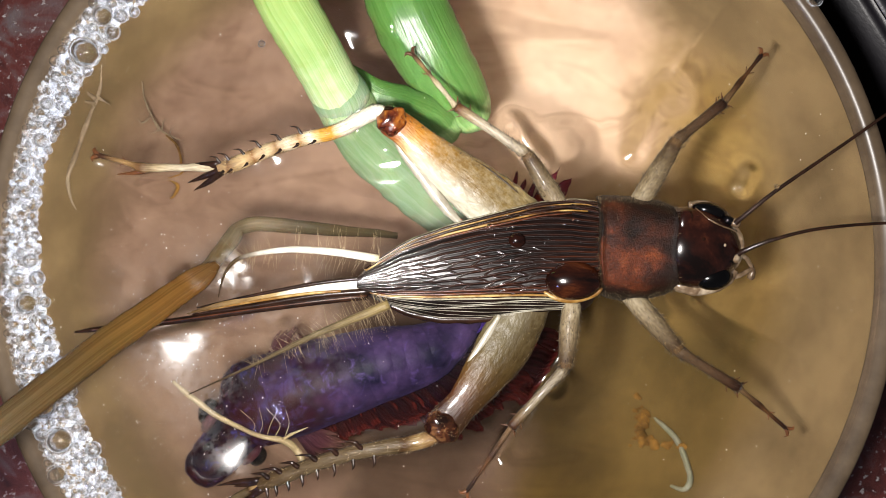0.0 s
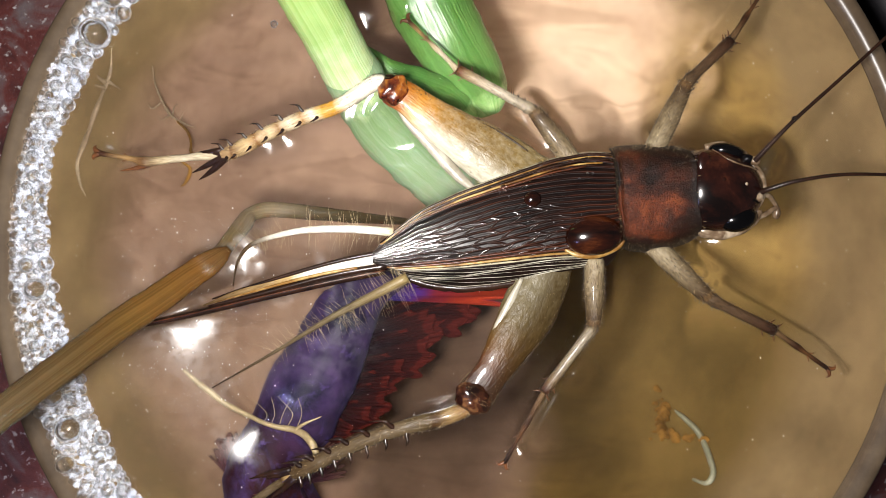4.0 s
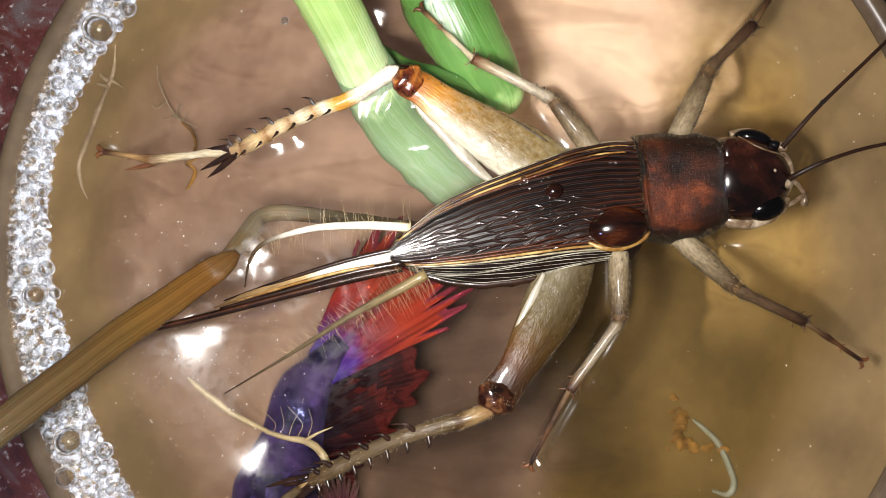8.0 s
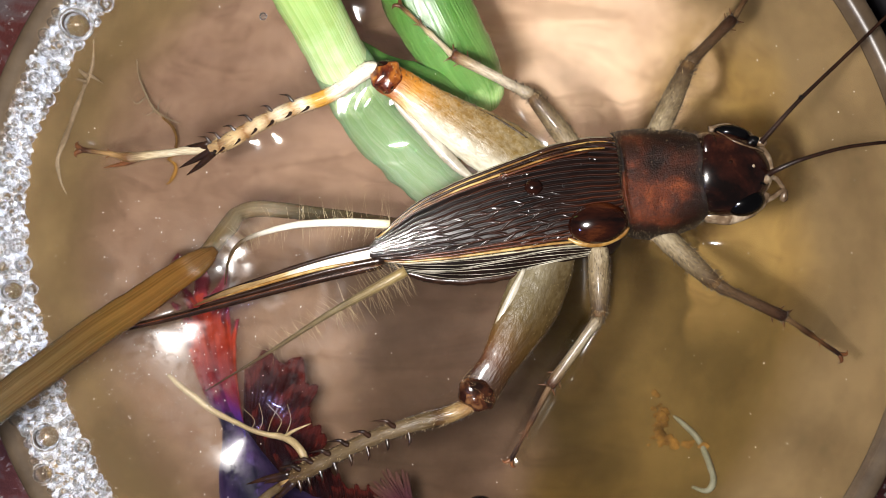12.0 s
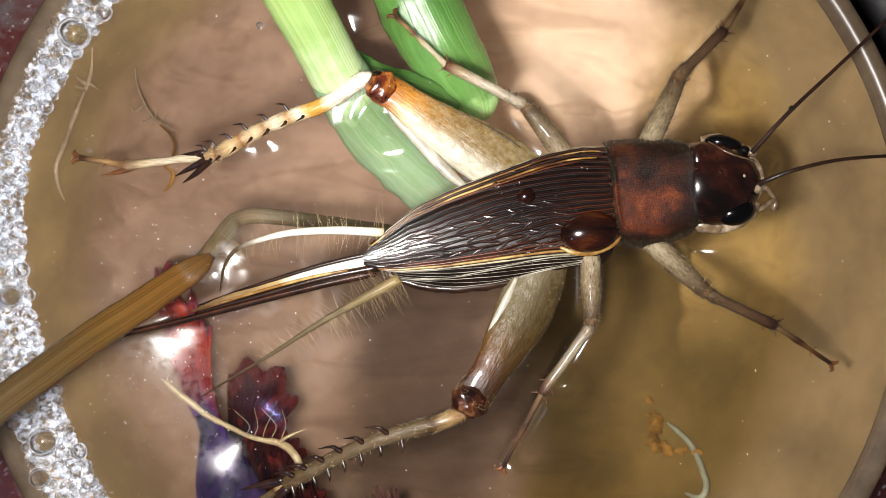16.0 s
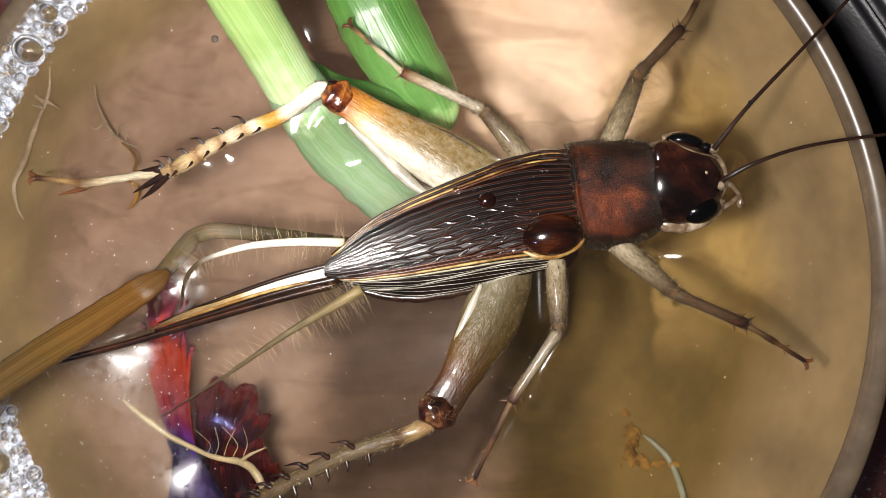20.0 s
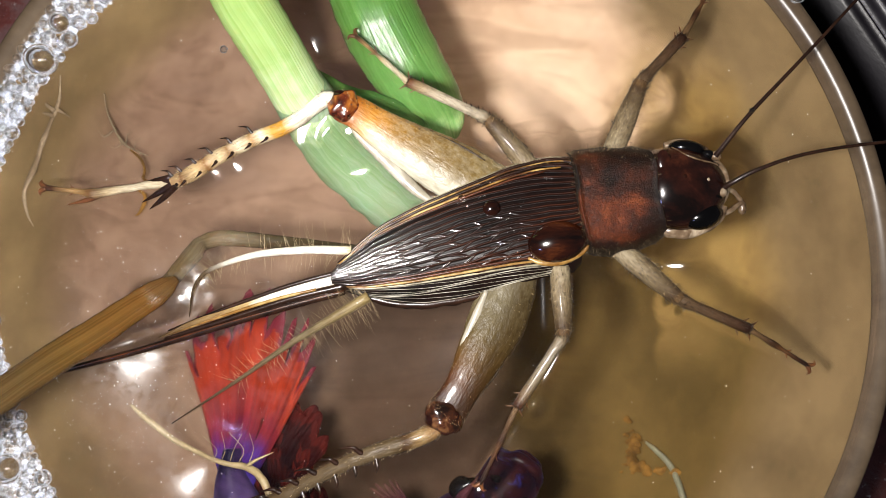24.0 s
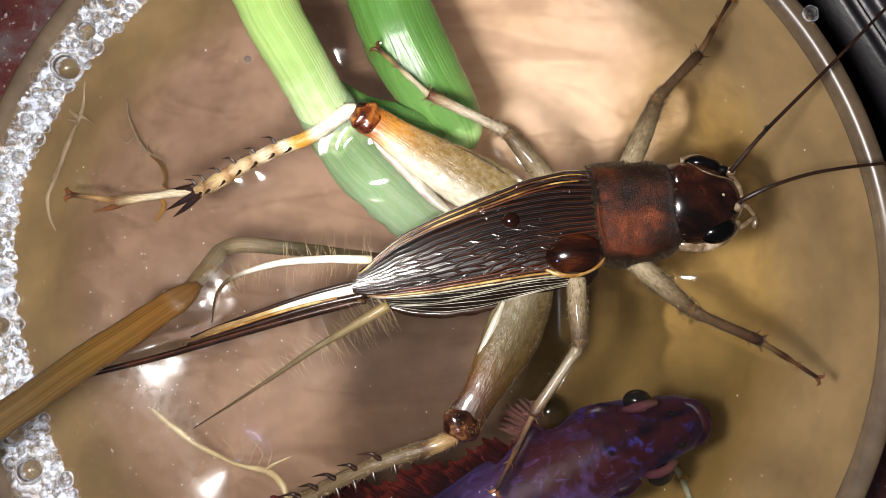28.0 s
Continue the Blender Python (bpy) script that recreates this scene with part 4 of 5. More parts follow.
def tarsus(name, pts, material, parent):
    ob = part(name, tube(pts, 8, 10, lumps=0.25), material, parent)
    (x0, y0, z0, _), (x1, y1, z1, r) = pts[-2], pts[-1]
    way = Vector((x1 - x0, y1 - y0, 0)).normalized()
    side = Vector((-way.y, way.x, 0))
    tip = Vector((x1, y1, z1))
    for k in (1, -1):
        a, b = tip + way * 0.3 + side * 0.3 * k, tip + way * 0.25 + side * 0.6 * k - Vector((0, 0, 0.1))
        part("claw", tube([(*(tip - way * 0.1), r), (*a, r * 0.7), (*b, 0.02)], 4, 6), mat_claw, ob)
    mid = Vector((x0, y0, z0))
    for k in (1, -1):
        part("spur", tube([(*mid, 0.1), (*(mid + way * 0.45 + side * 0.4 * k), 0.015)], 3, 6), mat_claw, ob)
    return ob


def walking_leg(name, hip, knee, ankle, foot, r, mats, words):
    h, k, a, f = (Vector(q) for q in (hip, knee, ankle, foot))
    m1, m2 = h.lerp(k, 0.5), k.lerp(a, 0.5)
    way = (k - h).normalized()
    femur = [(*h, r), (*h.lerp(k, 0.3), r * 1.02), (*m1, r), (*h.lerp(k, 0.85), r * 0.8), (*k, r * 0.66)]
    part(name + "_femur", tube(femur, 8, 16, lumps=0.06), mats[0], cricket, words)
    tibia = [(*k.lerp(h, 0.03), r * 0.5), (*k.lerp(a, 0.06), r * 0.62), (*k.lerp(a, 0.2), r * 0.52), (*m2, r * 0.5), (*k.lerp(a, 0.93), r * 0.55), (*a, r * 0.42)]
    shin = part(name + "_tibia", tube(tibia, 6, 14, lumps=0.08), mats[1], cricket)
    out = (a - k).normalized()
    side = Vector((-out.y, out.x, 0))
    for s, w in ((1, 0.0), (-1, 0.0), (1, 0.12), (-1, 0.18)):
        root = a.lerp(k, w)
        part("spur", tube([(*(root + side * s * r * 0.3), 0.1), (*(root + out * 0.35 + side * s * 0.75), 0.02)], 3, 6), mat_claw, shin)
    b = a.lerp(f, 0.45) + Vector((0, 0, -0.05))
    tarsus(name + "_tarsus", [(*a, r * 0.34), (*a.lerp(f, 0.25), r * 0.27), (*b, r * 0.31), (*a.lerp(f, 0.6), r * 0.2), (*f, r * 0.24)], mats[2], cricket)
    fuzz(femur, 240, 0.42)
    fuzz(tibia, 240, 0.36)
    fuzz(femur, 90, 0.3, mat_hair)


walking_leg("front_leg", (14.1, 5.4, 0.5), (16.75, 10.9, 0.9), (20.2, 14.1, 0.6), (22.9, 18.1, 0.3), 0.78, (mat_leg, mat_leg_dark, mat_tarsus), "grey hairy front leg")
walking_leg("front_leg", (14.2, -1.2, 0.5), (18.3, -5.3, 0.9), (23.3, -7.8, 0.6), (27.5, -10.8, 0.3), 0.78, (mat_leg, mat_leg_dark, mat_tarsus), "grey hairy front leg")
walking_leg("middle_leg", (8.5, 4.7, 0.5), (5.3, 8.9, 0.9), (-0.4, 12.1, 0.6), (-4.1, 15.9, 0.3), 0.74, (mat_leg, mat_leg_pale, mat_foot), "pale grey hairy middle leg")
walking_leg("middle_leg", (9.8, -2.3, 0.5), (9.65, -7.3, 0.9), (5.9, -12.3, 0.6), (2.9, -17.7, 0.3), 0.74, (mat_leg, mat_leg_pale_dark, mat_tarsus), "pale grey hairy middle leg")


def hind_femur(pts, material, words, keel, crest, knee):
    """A swollen thigh; keel and crest: lines of the pale lower blade and of the dark hairy upper edge."""
    pts = [(x, y, z - 0.12 * r, r) for x, y, z, r in pts]
    end, back = Vector(pts[-1][:3]), Vector(pts[-2][:3])
    way, r = (end - back).normalized(), pts[-1][3]
    tip = [(*(end + way * 0.45 * r), r * 0.8), (*(end + way * 0.7 * r), r * 0.25)]
    ob = part("hind_femur", tube(pts + tip, 10, 32, 0.36, lumps=0.05), material, cricket, words)
    part("femur_keel", tube(keel, 8, 12, 0.5, lumps=0.12), mat_keel, ob, "pale whitish lower blade of the thigh")
    part("femur_crest", tube([(x, y, z - 0.3, r * 0.6) for x, y, z, r in crest], 8, 10, 0.5, lumps=0.5), mat_crest, ob, "dark rusty upper edge of the thigh")
    side = Vector((-way.y, way.x, 0))
    end.z += 0.42 * r
    part("knee", tube([(*(end - way * 0.75 * r - Vector((0, 0, 0.6 * r))), r * 0.7), (*(end - way * 0.2 * r - Vector((0, 0, 0.3 * r))), r * 1.02), (*(end + way * 0.45 * r - Vector((0, 0, 0.3 * r))), r * 0.95), (*(end + way * 0.95 * r - Vector((0, 0, 0.35 * r))), r * 0.35)], 8, 24, 0.6, lumps=0.32), knee, ob, "wet glossy knee")
    for along_, across, size in ((0.35, -0.42, 0.42), (-0.35, 0.4, 0.34)):
        spot = end + way * along_ * r + side * across * r
        part("knee_lobe", tube([(*(spot - way * size * r), size * r * 0.5), (*spot, size * r), (*(spot + way * size * r + side * 0.1), size * r * 0.4)], 6, 14, 0.6, lumps=0.5), mat_dome, ob, "dark red knee lobe")
    for _ in range(7):
        a, d = rnd.uniform(0, 6.28), r * rnd.uniform(0.2, 0.9)
        part("water_drop", blob((end.x + d * math.cos(a), end.y + d * math.sin(a), end.z + 0.3 * r), (0.09, 0.09, 0.09), u=10, v=7), mat_drop, ob, "tiny drop on the knee").visible_shadow = False
    fuzz(pts, 300, 0.2, mat_hair, radius=0.011)
    fuzz([(x, y, z, 0.05) for x, y, z, r in crest], 110, 0.4)
    return ob


hind_femur([(6.6, 2.6, 0.0, 2.2), (4.2, 4.2, 0.1, 2.3), (1.9, 5.75, 0.35, 2.15), (-0.6, 7.3, 0.65, 1.8), (-2.5, 8.6, 1.05, 1.42), (-4.1, 9.8, 1.25, 1.2), (-5.2, 10.45, 1.35, 1.2)], mat_femur, "swollen straw-coloured hind thigh with orange knee",
           [(-5.0, 9.3, 0.9, 0.12), (-4.1, 8.1, 0.75, 0.3), (-2.9, 6.9, 0.6, 0.42), (-1.6, 5.4, 0.5, 0.45), (-0.3, 4.0, 0.4, 0.4), (1.0, 2.9, 0.3, 0.2)],
           [(4.9, 5.9, 0.7, 0.1), (3.0, 7.2, 0.8, 0.14), (0.2, 8.65, 0.9, 0.13), (-2.8, 10.05, 1.3, 0.12), (-4.6, 11.1, 1.5, 0.12), (-5.8, 11.5, 1.5, 0.05)], mat_knee)
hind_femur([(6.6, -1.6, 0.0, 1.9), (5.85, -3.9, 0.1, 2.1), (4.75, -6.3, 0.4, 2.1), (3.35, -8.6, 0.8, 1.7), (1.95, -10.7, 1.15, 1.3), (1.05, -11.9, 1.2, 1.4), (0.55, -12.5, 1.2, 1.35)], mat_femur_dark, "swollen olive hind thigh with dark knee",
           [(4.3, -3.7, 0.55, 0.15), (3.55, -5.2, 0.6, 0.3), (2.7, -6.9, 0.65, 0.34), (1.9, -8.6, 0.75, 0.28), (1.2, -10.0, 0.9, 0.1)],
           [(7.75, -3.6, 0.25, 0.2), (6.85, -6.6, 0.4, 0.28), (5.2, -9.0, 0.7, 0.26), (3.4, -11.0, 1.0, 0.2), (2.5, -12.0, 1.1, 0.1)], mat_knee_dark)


def hind_tibia(axis, r, material, thorns, words):
    """A shin along its axis. thorns: for each side where they start and stop, their number, how far they lean along and out, and their length."""
    thick = (0.8, 1.05, 1.0, 0.97, 0.97, 1.05, 0.85)
    pts = [(*q, r * f) for q, f in zip(axis, thick)]
    shin = part("hind_tibia", tube(pts, 8, 18, lumps=0.09), material, cricket, words)
    c = smooth(pts, 12)
    for side_of, start, stop, count, lean, out, size, fat in thorns:
        for i in range(count):
            f = start + (stop - start) * i / (count - 1)
            j = int(f * (len(c) - 2))
            q, way = Vector(c[j][:3]), Vector(c[j + 1][:3] - c[j][:3]).normalized()
            side = Vector((-way.y, way.x, 0)) * side_of
            reach = size * (1 + 0.12 * math.sin(3 * i + 1))
            p0 = q + side * r * 0.45 + Vector((0, 0, r * 0.55))
            p1 = p0 + (side * out * 0.7 + way * lean * 0.3) * reach + Vector((0, 0, 0.2))
            p2 = p0 + (side * out + way * lean) * reach + Vector((0, 0, 0.1))
            part("spine", tube([(*p0, fat), (*(p0.lerp(p1, 0.5)), fat * 0.85), (*p1, fat * 0.6), (*p2, 0.015)], 4, 10), mat_spine, shin, "curved black thorn")
    a, b = Vector(axis[-1]), Vector(axis[-2])
    out = (a - b).normalized()
    side = Vector((-out.y, out.x, 0))
    for s, w in ((1, 2.4), (-1, 3.2), (0.3, 2.7), (-0.5, 2.0)):
        part("spur", tube([(*(a - out * 0.2 + side * s * 0.35 + Vector((0, 0, 0.2))), 0.26), (*(a + out * w * 0.5 + side * s * 0.75), 0.22), (*(a + out * w + side * s * 1.0 - Vector((0, 0, 0.1))), 0.03)], 5, 8), mat_spine, shin, "long dark spur")
    for _ in range(8):
        q = c[rnd.randrange(10, len(c) - 4)]
        part("water_drop", blob((q[0], q[1] + rnd.uniform(-0.3, 0.3), q[2] + r * 0.9), (0.08, 0.08, 0.08), u=10, v=7), mat_drop, shin, "tiny drop on the shin").visible_shadow = False
    fuzz(pts, 300, 0.3)
    fuzz(pts, 160, 0.3, mat_hair)


hind_tibia([(-5.6, 10.75, 1.3), (-6.6, 11.0, 1.3), (-9.3, 9.35, 1.15), (-12.0, 8.5, 1.0), (-14.6, 7.45, 0.8), (-16.9, 6.3, 0.6), (-18.2, 5.8, 0.5)], 0.56, mat_tibia, ((-1, 0.5, 0.98, 6, 0.75, 0.85, 1.0, 0.13), (1, 0.44, 0.96, 7, 0.8, 0.35, 0.8, 0.15)), "ivory hind shin with orange marks and black thorns")
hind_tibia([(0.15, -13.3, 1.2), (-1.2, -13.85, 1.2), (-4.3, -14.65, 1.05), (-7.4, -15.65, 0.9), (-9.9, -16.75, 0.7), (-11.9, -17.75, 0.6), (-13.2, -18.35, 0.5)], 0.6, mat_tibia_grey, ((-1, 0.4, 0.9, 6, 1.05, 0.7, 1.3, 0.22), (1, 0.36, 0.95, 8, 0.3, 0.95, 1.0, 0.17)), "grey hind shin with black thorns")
tarsus("hind_tarsus", [(-18.1, 5.85, 0.5, 0.32), (-20, 5.75, 0.45, 0.3), (-23.0, 5.5, 0.4, 0.32), (-24.3, 5.45, 0.35, 0.42), (-25.4, 5.7, 0.35, 0.2), (-27.7, 6.1, 0.3, 0.24)], mat_foot, cricket)
part("tarsus_spur", tube([(-23.6, 5.3, 0.3, 0.24), (-24.6, 5.0, 0.25, 0.2), (-26.1, 4.75, 0.2, 0.03)], 5, 8), mat_claw, cricket)
tarsus("hind_tarsus", [(-13.2, -18.35, 0.5, 0.36), (-14.4, -19.2, 0.4, 0.32), (-15.6, -20.0, 0.35, 0.3), (-17.4, -21.2, 0.3, 0.2)], mat_tibia_grey, cricket)

# rear end: bristly cerci, folded hind wings, long dark egg-layer
CERCI = [
    [(-5.3, -0.1, 1.2, 0.34), (-8.5, 0.15, 1.3, 0.3), (-11.8, 0.1, 1.3, 0.26), (-14.3, -0.35, 1.0, 0.2), (-16.2, -1.0, 0.5, 0.16), (-17.2, -2.2, 0.3, 0.1), (-17.6, -4.1, 0.2, 0.04)],
    [(-4.3, -3.5, 1.0, 0.4), (-7.0, -4.9, 1.0, 0.34), (-10.1, -6.5, 1.0, 0.23), (-14.3, -9, 0.9, 0.13), (-19.1, -11.7, 0.8, 0.04)],
]
for pts, mat in zip(CERCI, (mat_cercus_glare, mat_leg_olive)):
    part("cercus", tube(pts, 8, 12), mat, cricket, "slender bristly tail feeler")
    roots = []
    c = smooth(pts, 12)
    for _ in range(160):
        i = int(rnd.random() ** 1.2 * (len(c) - 12))
        q = Vector(c[i][:3])
        way = Vector(c[i + 1][:3] - c[i][:3]).normalized()
        side = Vector((-way.y, way.x, 0)) * rnd.choice((1, -1))
        roots.append((q, q + side * rnd.uniform(0.8, 2.9) * (1 - 0.6 * i / len(c)) + way * rnd.uniform(-0.5, 0.8) + Vector((0, 0, rnd.uniform(0, 0.9)))))
    hairs("bristles", roots, mat_hair, cricket, 0.0105)
part("hindwing_tip", tube([(-3.6, -1.7, 0.5, 0.6), (-5.2, -1.95, 0.85, 0.68), (-6.8, -2.15, 1.0, 0.55), (-9.5, -2.7, 1.05, 0.4), (-12.4, -3.3, 1.05, 0.3), (-16.9, -4.5, 1, 0.22), (-19.7, -5.5, 0.8, 0.05)], 8, 16, 0.7), mat_straw_glare, cricket, "shiny straw-coloured tip of folded hind wing, glare painted white")
part("hindwing_fold", tube([(-5.8, -2.6, 1.2, 0.3), (-10, -3.3, 1.15, 0.26), (-15, -4.55, 0.95, 0.2), (-19.3, -5.55, 0.75, 0.08)], 8, 10), mat_spine, cricket)
part("hindwing_fold", tube([(-8, -2.75, 1.45, 0.1), (-11, -3.25, 1.35, 0.12), (-15.5, -4.35, 1.1, 0.1), (-19, -5.3, 0.8, 0.05)], 8, 8), mat_gold, cricket)
part("hindwing_fold", tube([(-6, -1.55, 1.5, 0.16), (-10, -2.35, 1.4, 0.16), (-15, -3.75, 1.1, 0.13), (-19, -5.0, 0.8, 0.06)], 8, 10), mat_spine, cricket)
part("ovipositor", tube([(-6.0, -3.0, 0.9, 0.3), (-10, -3.75, 0.9, 0.32), (-14.1, -4.65, 0.8, 0.3), (-20.8, -6.2, 0.55, 0.26), (-26.5, -7.3, 0.35, 0.22), (-28.4, -7.7, 0.3, 0.08)], 8, 14), mat_spine, cricket, "long thin dark egg-laying tube")
part("ovipositor_seam", tube([(-6.0, -2.95, 1.2, 0.06), (-14.1, -4.6, 1.1, 0.06), (-20.8, -6.15, 0.82, 0.05), (-27, -7.4, 0.55, 0.03)], 8, 6), mat_rust, cricket)
drops = []
for q in range(46):
    x = rnd.uniform(-4, 10)
    w = rnd.uniform(0.08, 0.92)
    lo, up = wing_edge(x)
    drops.append((x, lo + (up - lo) * w, float(wing_height(x, w)) + 0.08, rnd.uniform(0.04, 0.11)))
for x, y, z, r in [(2.9, 3.0, 2.0, 0.3), *drops]:
    part("water_drop", blob((x, y, z), (r, r, r * 0.75), u=16, v=10), mat_drop, cricket, "clear water drop lying on the wing").visible_shadow = False

# ---- plants ----
dry = tagged(new("dry_stem"), "brown dried plant stem leaning into the water", "stem")
part("sheath", tube([(-30.5, -15.2, 20, 1.0), (-28.2, -12.6, 16.5, 0.98), (-26.4, -10.5, 13.5, 0.98), (-24.8, -8.5, 9.8, 1.03), (-23.3, -6.6, 6.2, 1.1), (-21.4, -4.8, 3.4, 1.08), (-19.8, -3.3, 1.5, 1.02), (-18.8, -2.5, 0.85, 0.95), (-18.2, -2.0, 0.45, 0.75), (-17.7, -1.5, -0.1, 0.35)], 8, 28, 0.62, lumps=0.07, square=0.8), mat_dry, dry, "amber brown dry leaf sheath")
part("fold", tube([(-27.6, -12.4, 15.8, 0.3), (-25.9, -10.6, 12.4, 0.34), (-23.9, -8.1, 8.2, 0.36), (-22.1, -6.2, 5.1, 0.3), (-20.6, -4.7, 2.7, 0.1)], 8, 10, 0.6, lumps=0.15), mat_dry, dry)
part("stalk", tube([(-19.4, -3.0, 0.4, 0.5), (-18.3, -1.4, -1.5, 0.62), (-17.3, 0.5, -3.6, 0.7), (-16.8, 1.4, -4.8, 0.6), (-15.4, 1.8, -5.6, 0.62), (-12.8, 1.6, -6.6, 0.6), (-9, 1.2, -8.5, 0.5), (-4, 0.6, -12, 0.3)], 8, 20, 0.7, lumps=0.08), mat_dry_wet, dry, "olive bent stalk under the water")

stem_a = tagged(new("green_stem"), "bright green ribbed plant stem entering the water", "stem")
part("stalk", tube([(-13.2, 22, 13, 1.95), (-11.7, 18.6, 8.6, 2.0), (-10.9, 16.6, 6, 2.05), (-9.5, 14.1, 3, 2.05), (-8.2, 11.7, 0, 2.1), (-6.4, 9.0, -5, 2.5), (-3.2, 5.9, -9, 2.6), (0.2, 3.2, -12.5, 2.6), (4, 1, -16, 2.5)], 8, 32, 0.8, lumps=0.03), mat_green, stem_a)
part("sheath", tube([(-9.4, 13.6, 2.0, 1.9), (-8.2, 11.8, 0.0, 2.22), (-7.9, 11.2, -0.9, 2.1)], 6, 32, 0.8), mat_green, stem_a, "pale green sheath at the waterline")
stem_b = tagged(new("green_stem"), "broad deep green stem under the water", "stem")
part("stalk", tube([(-6.2, 27, 1.0, 3.1), (-4.2, 22.4, -1.8, 3.2), (-2.9, 19.2, -3.6, 3.2), (-0.9, 15.4, -4.5, 3.1), (0.9, 12.7, -5.6, 2.7), (2.0, 11.0, -6.8, 2.2), (2.5, 10.1, -7.6, 1.2), (2.7, 9.7, -8, 0.3)], 8, 32, 0.75, lumps=0.04), mat_green_deep, stem_b)
stem_c = tagged(new("green_stem"), "thin green side shoot under the water", "stem")
part("stalk", tube([(-8.6, 14.2, -2.2, 0.7), (-5.8, 12.2, -2.6, 1.2), (-3.2, 11.5, -3.4, 1.4), (-0.6, 10.4, -4.6, 1.3), (0.8, 9.2, -6, 0.8)], 8, 20, 0.7), mat_green_deep, stem_c)

def lifted(pts, up=2.5):
    return [(1 + (x - 1) * (1 - 0.0125 * up), -1 + (y + 1) * (1 - 0.0125 * up), z + up, r) for x, y, z, r in pts]


root = tagged(new("root_thread"), "pale root thread hanging under the water surface", "root")
part("strand", tube(lifted([(-22.8, -11.6, -6, 0.12), (-21.6, -12.6, -6, 0.22), (-19.5, -14.2, -6.2, 0.25), (-17.7, -15.1, -6, 0.23), (-15.2, -16.0, -5.4, 0.23), (-13.1, -16.3, -5, 0.28), (-11.9, -17.0, -4.2, 0.32), (-11.3, -18.4, -4, 0.25)]), 8, 10, lumps=0.3), mat_root, root)
part("branch", tube(lifted([(-13.3, -16.3, -5, 0.16), (-12.4, -15.6, -4.6, 0.12), (-11.1, -15.0, -4.5, 0.03)]), 5, 6), mat_root, root)
for k in range(5):
    x = -16 + 0.75 * k
    part("rootlet", tube(lifted([(x, -15.7 - 0.05 * k, -5.3, 0.04), (x + 0.3, -14.8, -5.2, 0.025), (x + 0.9 * (k % 3 - 1), -13.6 + 0.2 * (k % 2), -5, 0.015)]), 4, 5), mat_root, root)

fluff = tagged(new("plant_fluff"), "pale branching plant fluff on the bowl's side", "debris")
for pts in ([(-25.9, 13.9, -8.8, 0.1), (-26.0, 12.7, -9.8, 0.14), (-25.7, 11.3, -11, 0.2), (-25.2, 10.2, -12, 0.2), (-24.3, 9.6, -12.8, 0.18), (-23.3, 9.2, -13, 0.05)], [(-25.7, 11.2, -11, 0.12), (-26.4, 10.6, -10.8, 0.12), (-26.8, 11, -10.2, 0.03)], [(-25.2, 10.2, -12, 0.14), (-25.9, 9.8, -12, 0.1), (-26.2, 9.9, -11.6, 0.03)], [(-25.0, 10.1, -12, 0.1), (-24.8, 10.9, -11.8, 0.08), (-24.3, 11.1, -11.6, 0.03)], [(-24.5, 9.7, -12.6, 0.1), (-24.1, 10.4, -12, 0.07), (-23.7, 10.6, -12, 0.03)]):
    part("twig", tube([(x, y, z, r * 0.5) for x, y, z, r in pts], 6, 7, lumps=0.8), mat_fluff, fluff)
part("fibre", tube([(-24.8, 9.7, -12.6, 0.1), (-24.1, 8.9, -13.6, 0.12), (-23.9, 7.6, -14.4, 0.12), (-24.1, 5.6, -15, 0.12), (-24.7, 4.4, -15.2, 0.16), (-25.1, 4.1, -15.2, 0.05)], 8, 8, 0.6, lumps=0.4), mat_amber, fluff)
wisp = tagged(new("plant_wisp"), "faint tan plant fibre on the bowl's side", "debris")
part("fibre", tube([(-28.0, 14.6, -4.5, 0.06), (-28.5, 12.8, -5.7, 0.13), (-29.4, 10.8, -6.0, 0.2), (-30.5, 7.9, -6.0, 0.2), (-31.2, 5.6, -5.7, 0.17), (-31.3, 3.9, -6.6, 0.1), (-31.1, 2.8, -7.5, 0.05)], 8, 10, 0.6, lumps=0.5), mat_fluff, wisp)
for a, b in (((-28.9, 12.0, -5.8, 0.2), (-29.9, 12.9, -4.2, 0.05)), ((-28.8, 12.2, -5.8, 0.2), (-27.9, 11.6, -6.6, 0.05)), ((-29.0, 11.6, -5.9, 0.2), (-30.2, 11.9, -4.6, 0.05))):
    part("fibre", tube([a, b], 6, 8, 0.6, lumps=0.6), mat_fluff, wisp)
crumb = tagged(new("rotting_bit"), "orange rotting crumb lying on the bottom", "debris")
for k in range(34):
    f = rnd.random()
    x, y = (19.5 + rnd.gauss(0, 0.3), -14.8 - 4.2 * f) if k % 3 else (18.2 + 4.5 * f, -18.7 + rnd.gauss(0, 0.35))
    r = rnd.uniform(0.12, 0.6)
    part("flake", tube([(x - r, y, floor_at(x, y), 0.1), (x, y + 0.3 * r, floor_at(x, y) + 0.03, r * 0.8), (x + r * 0.9, y - 0.2 * r, floor_at(x, y), 0.1)], 5, 12, 0.2, lumps=1.1), mat_amber, crumb)
thread = tagged(new("water_thread"), "pale green plant thread curling on the bottom", "debris")
part("strand", tube([(x, y, floor_at(x, y) + 0.3, r) for x, y, r in ((20.5, -16.5, 0.1), (21.2, -17.1, 0.22), (22.2, -18.2, 0.26), (22.5, -19.8, 0.28), (22.5, -20.9, 0.28), (21.9, -21.8, 0.24), (21.0, -21.8, 0.12))], 8, 10, lumps=0.2), mat_thread, thread)

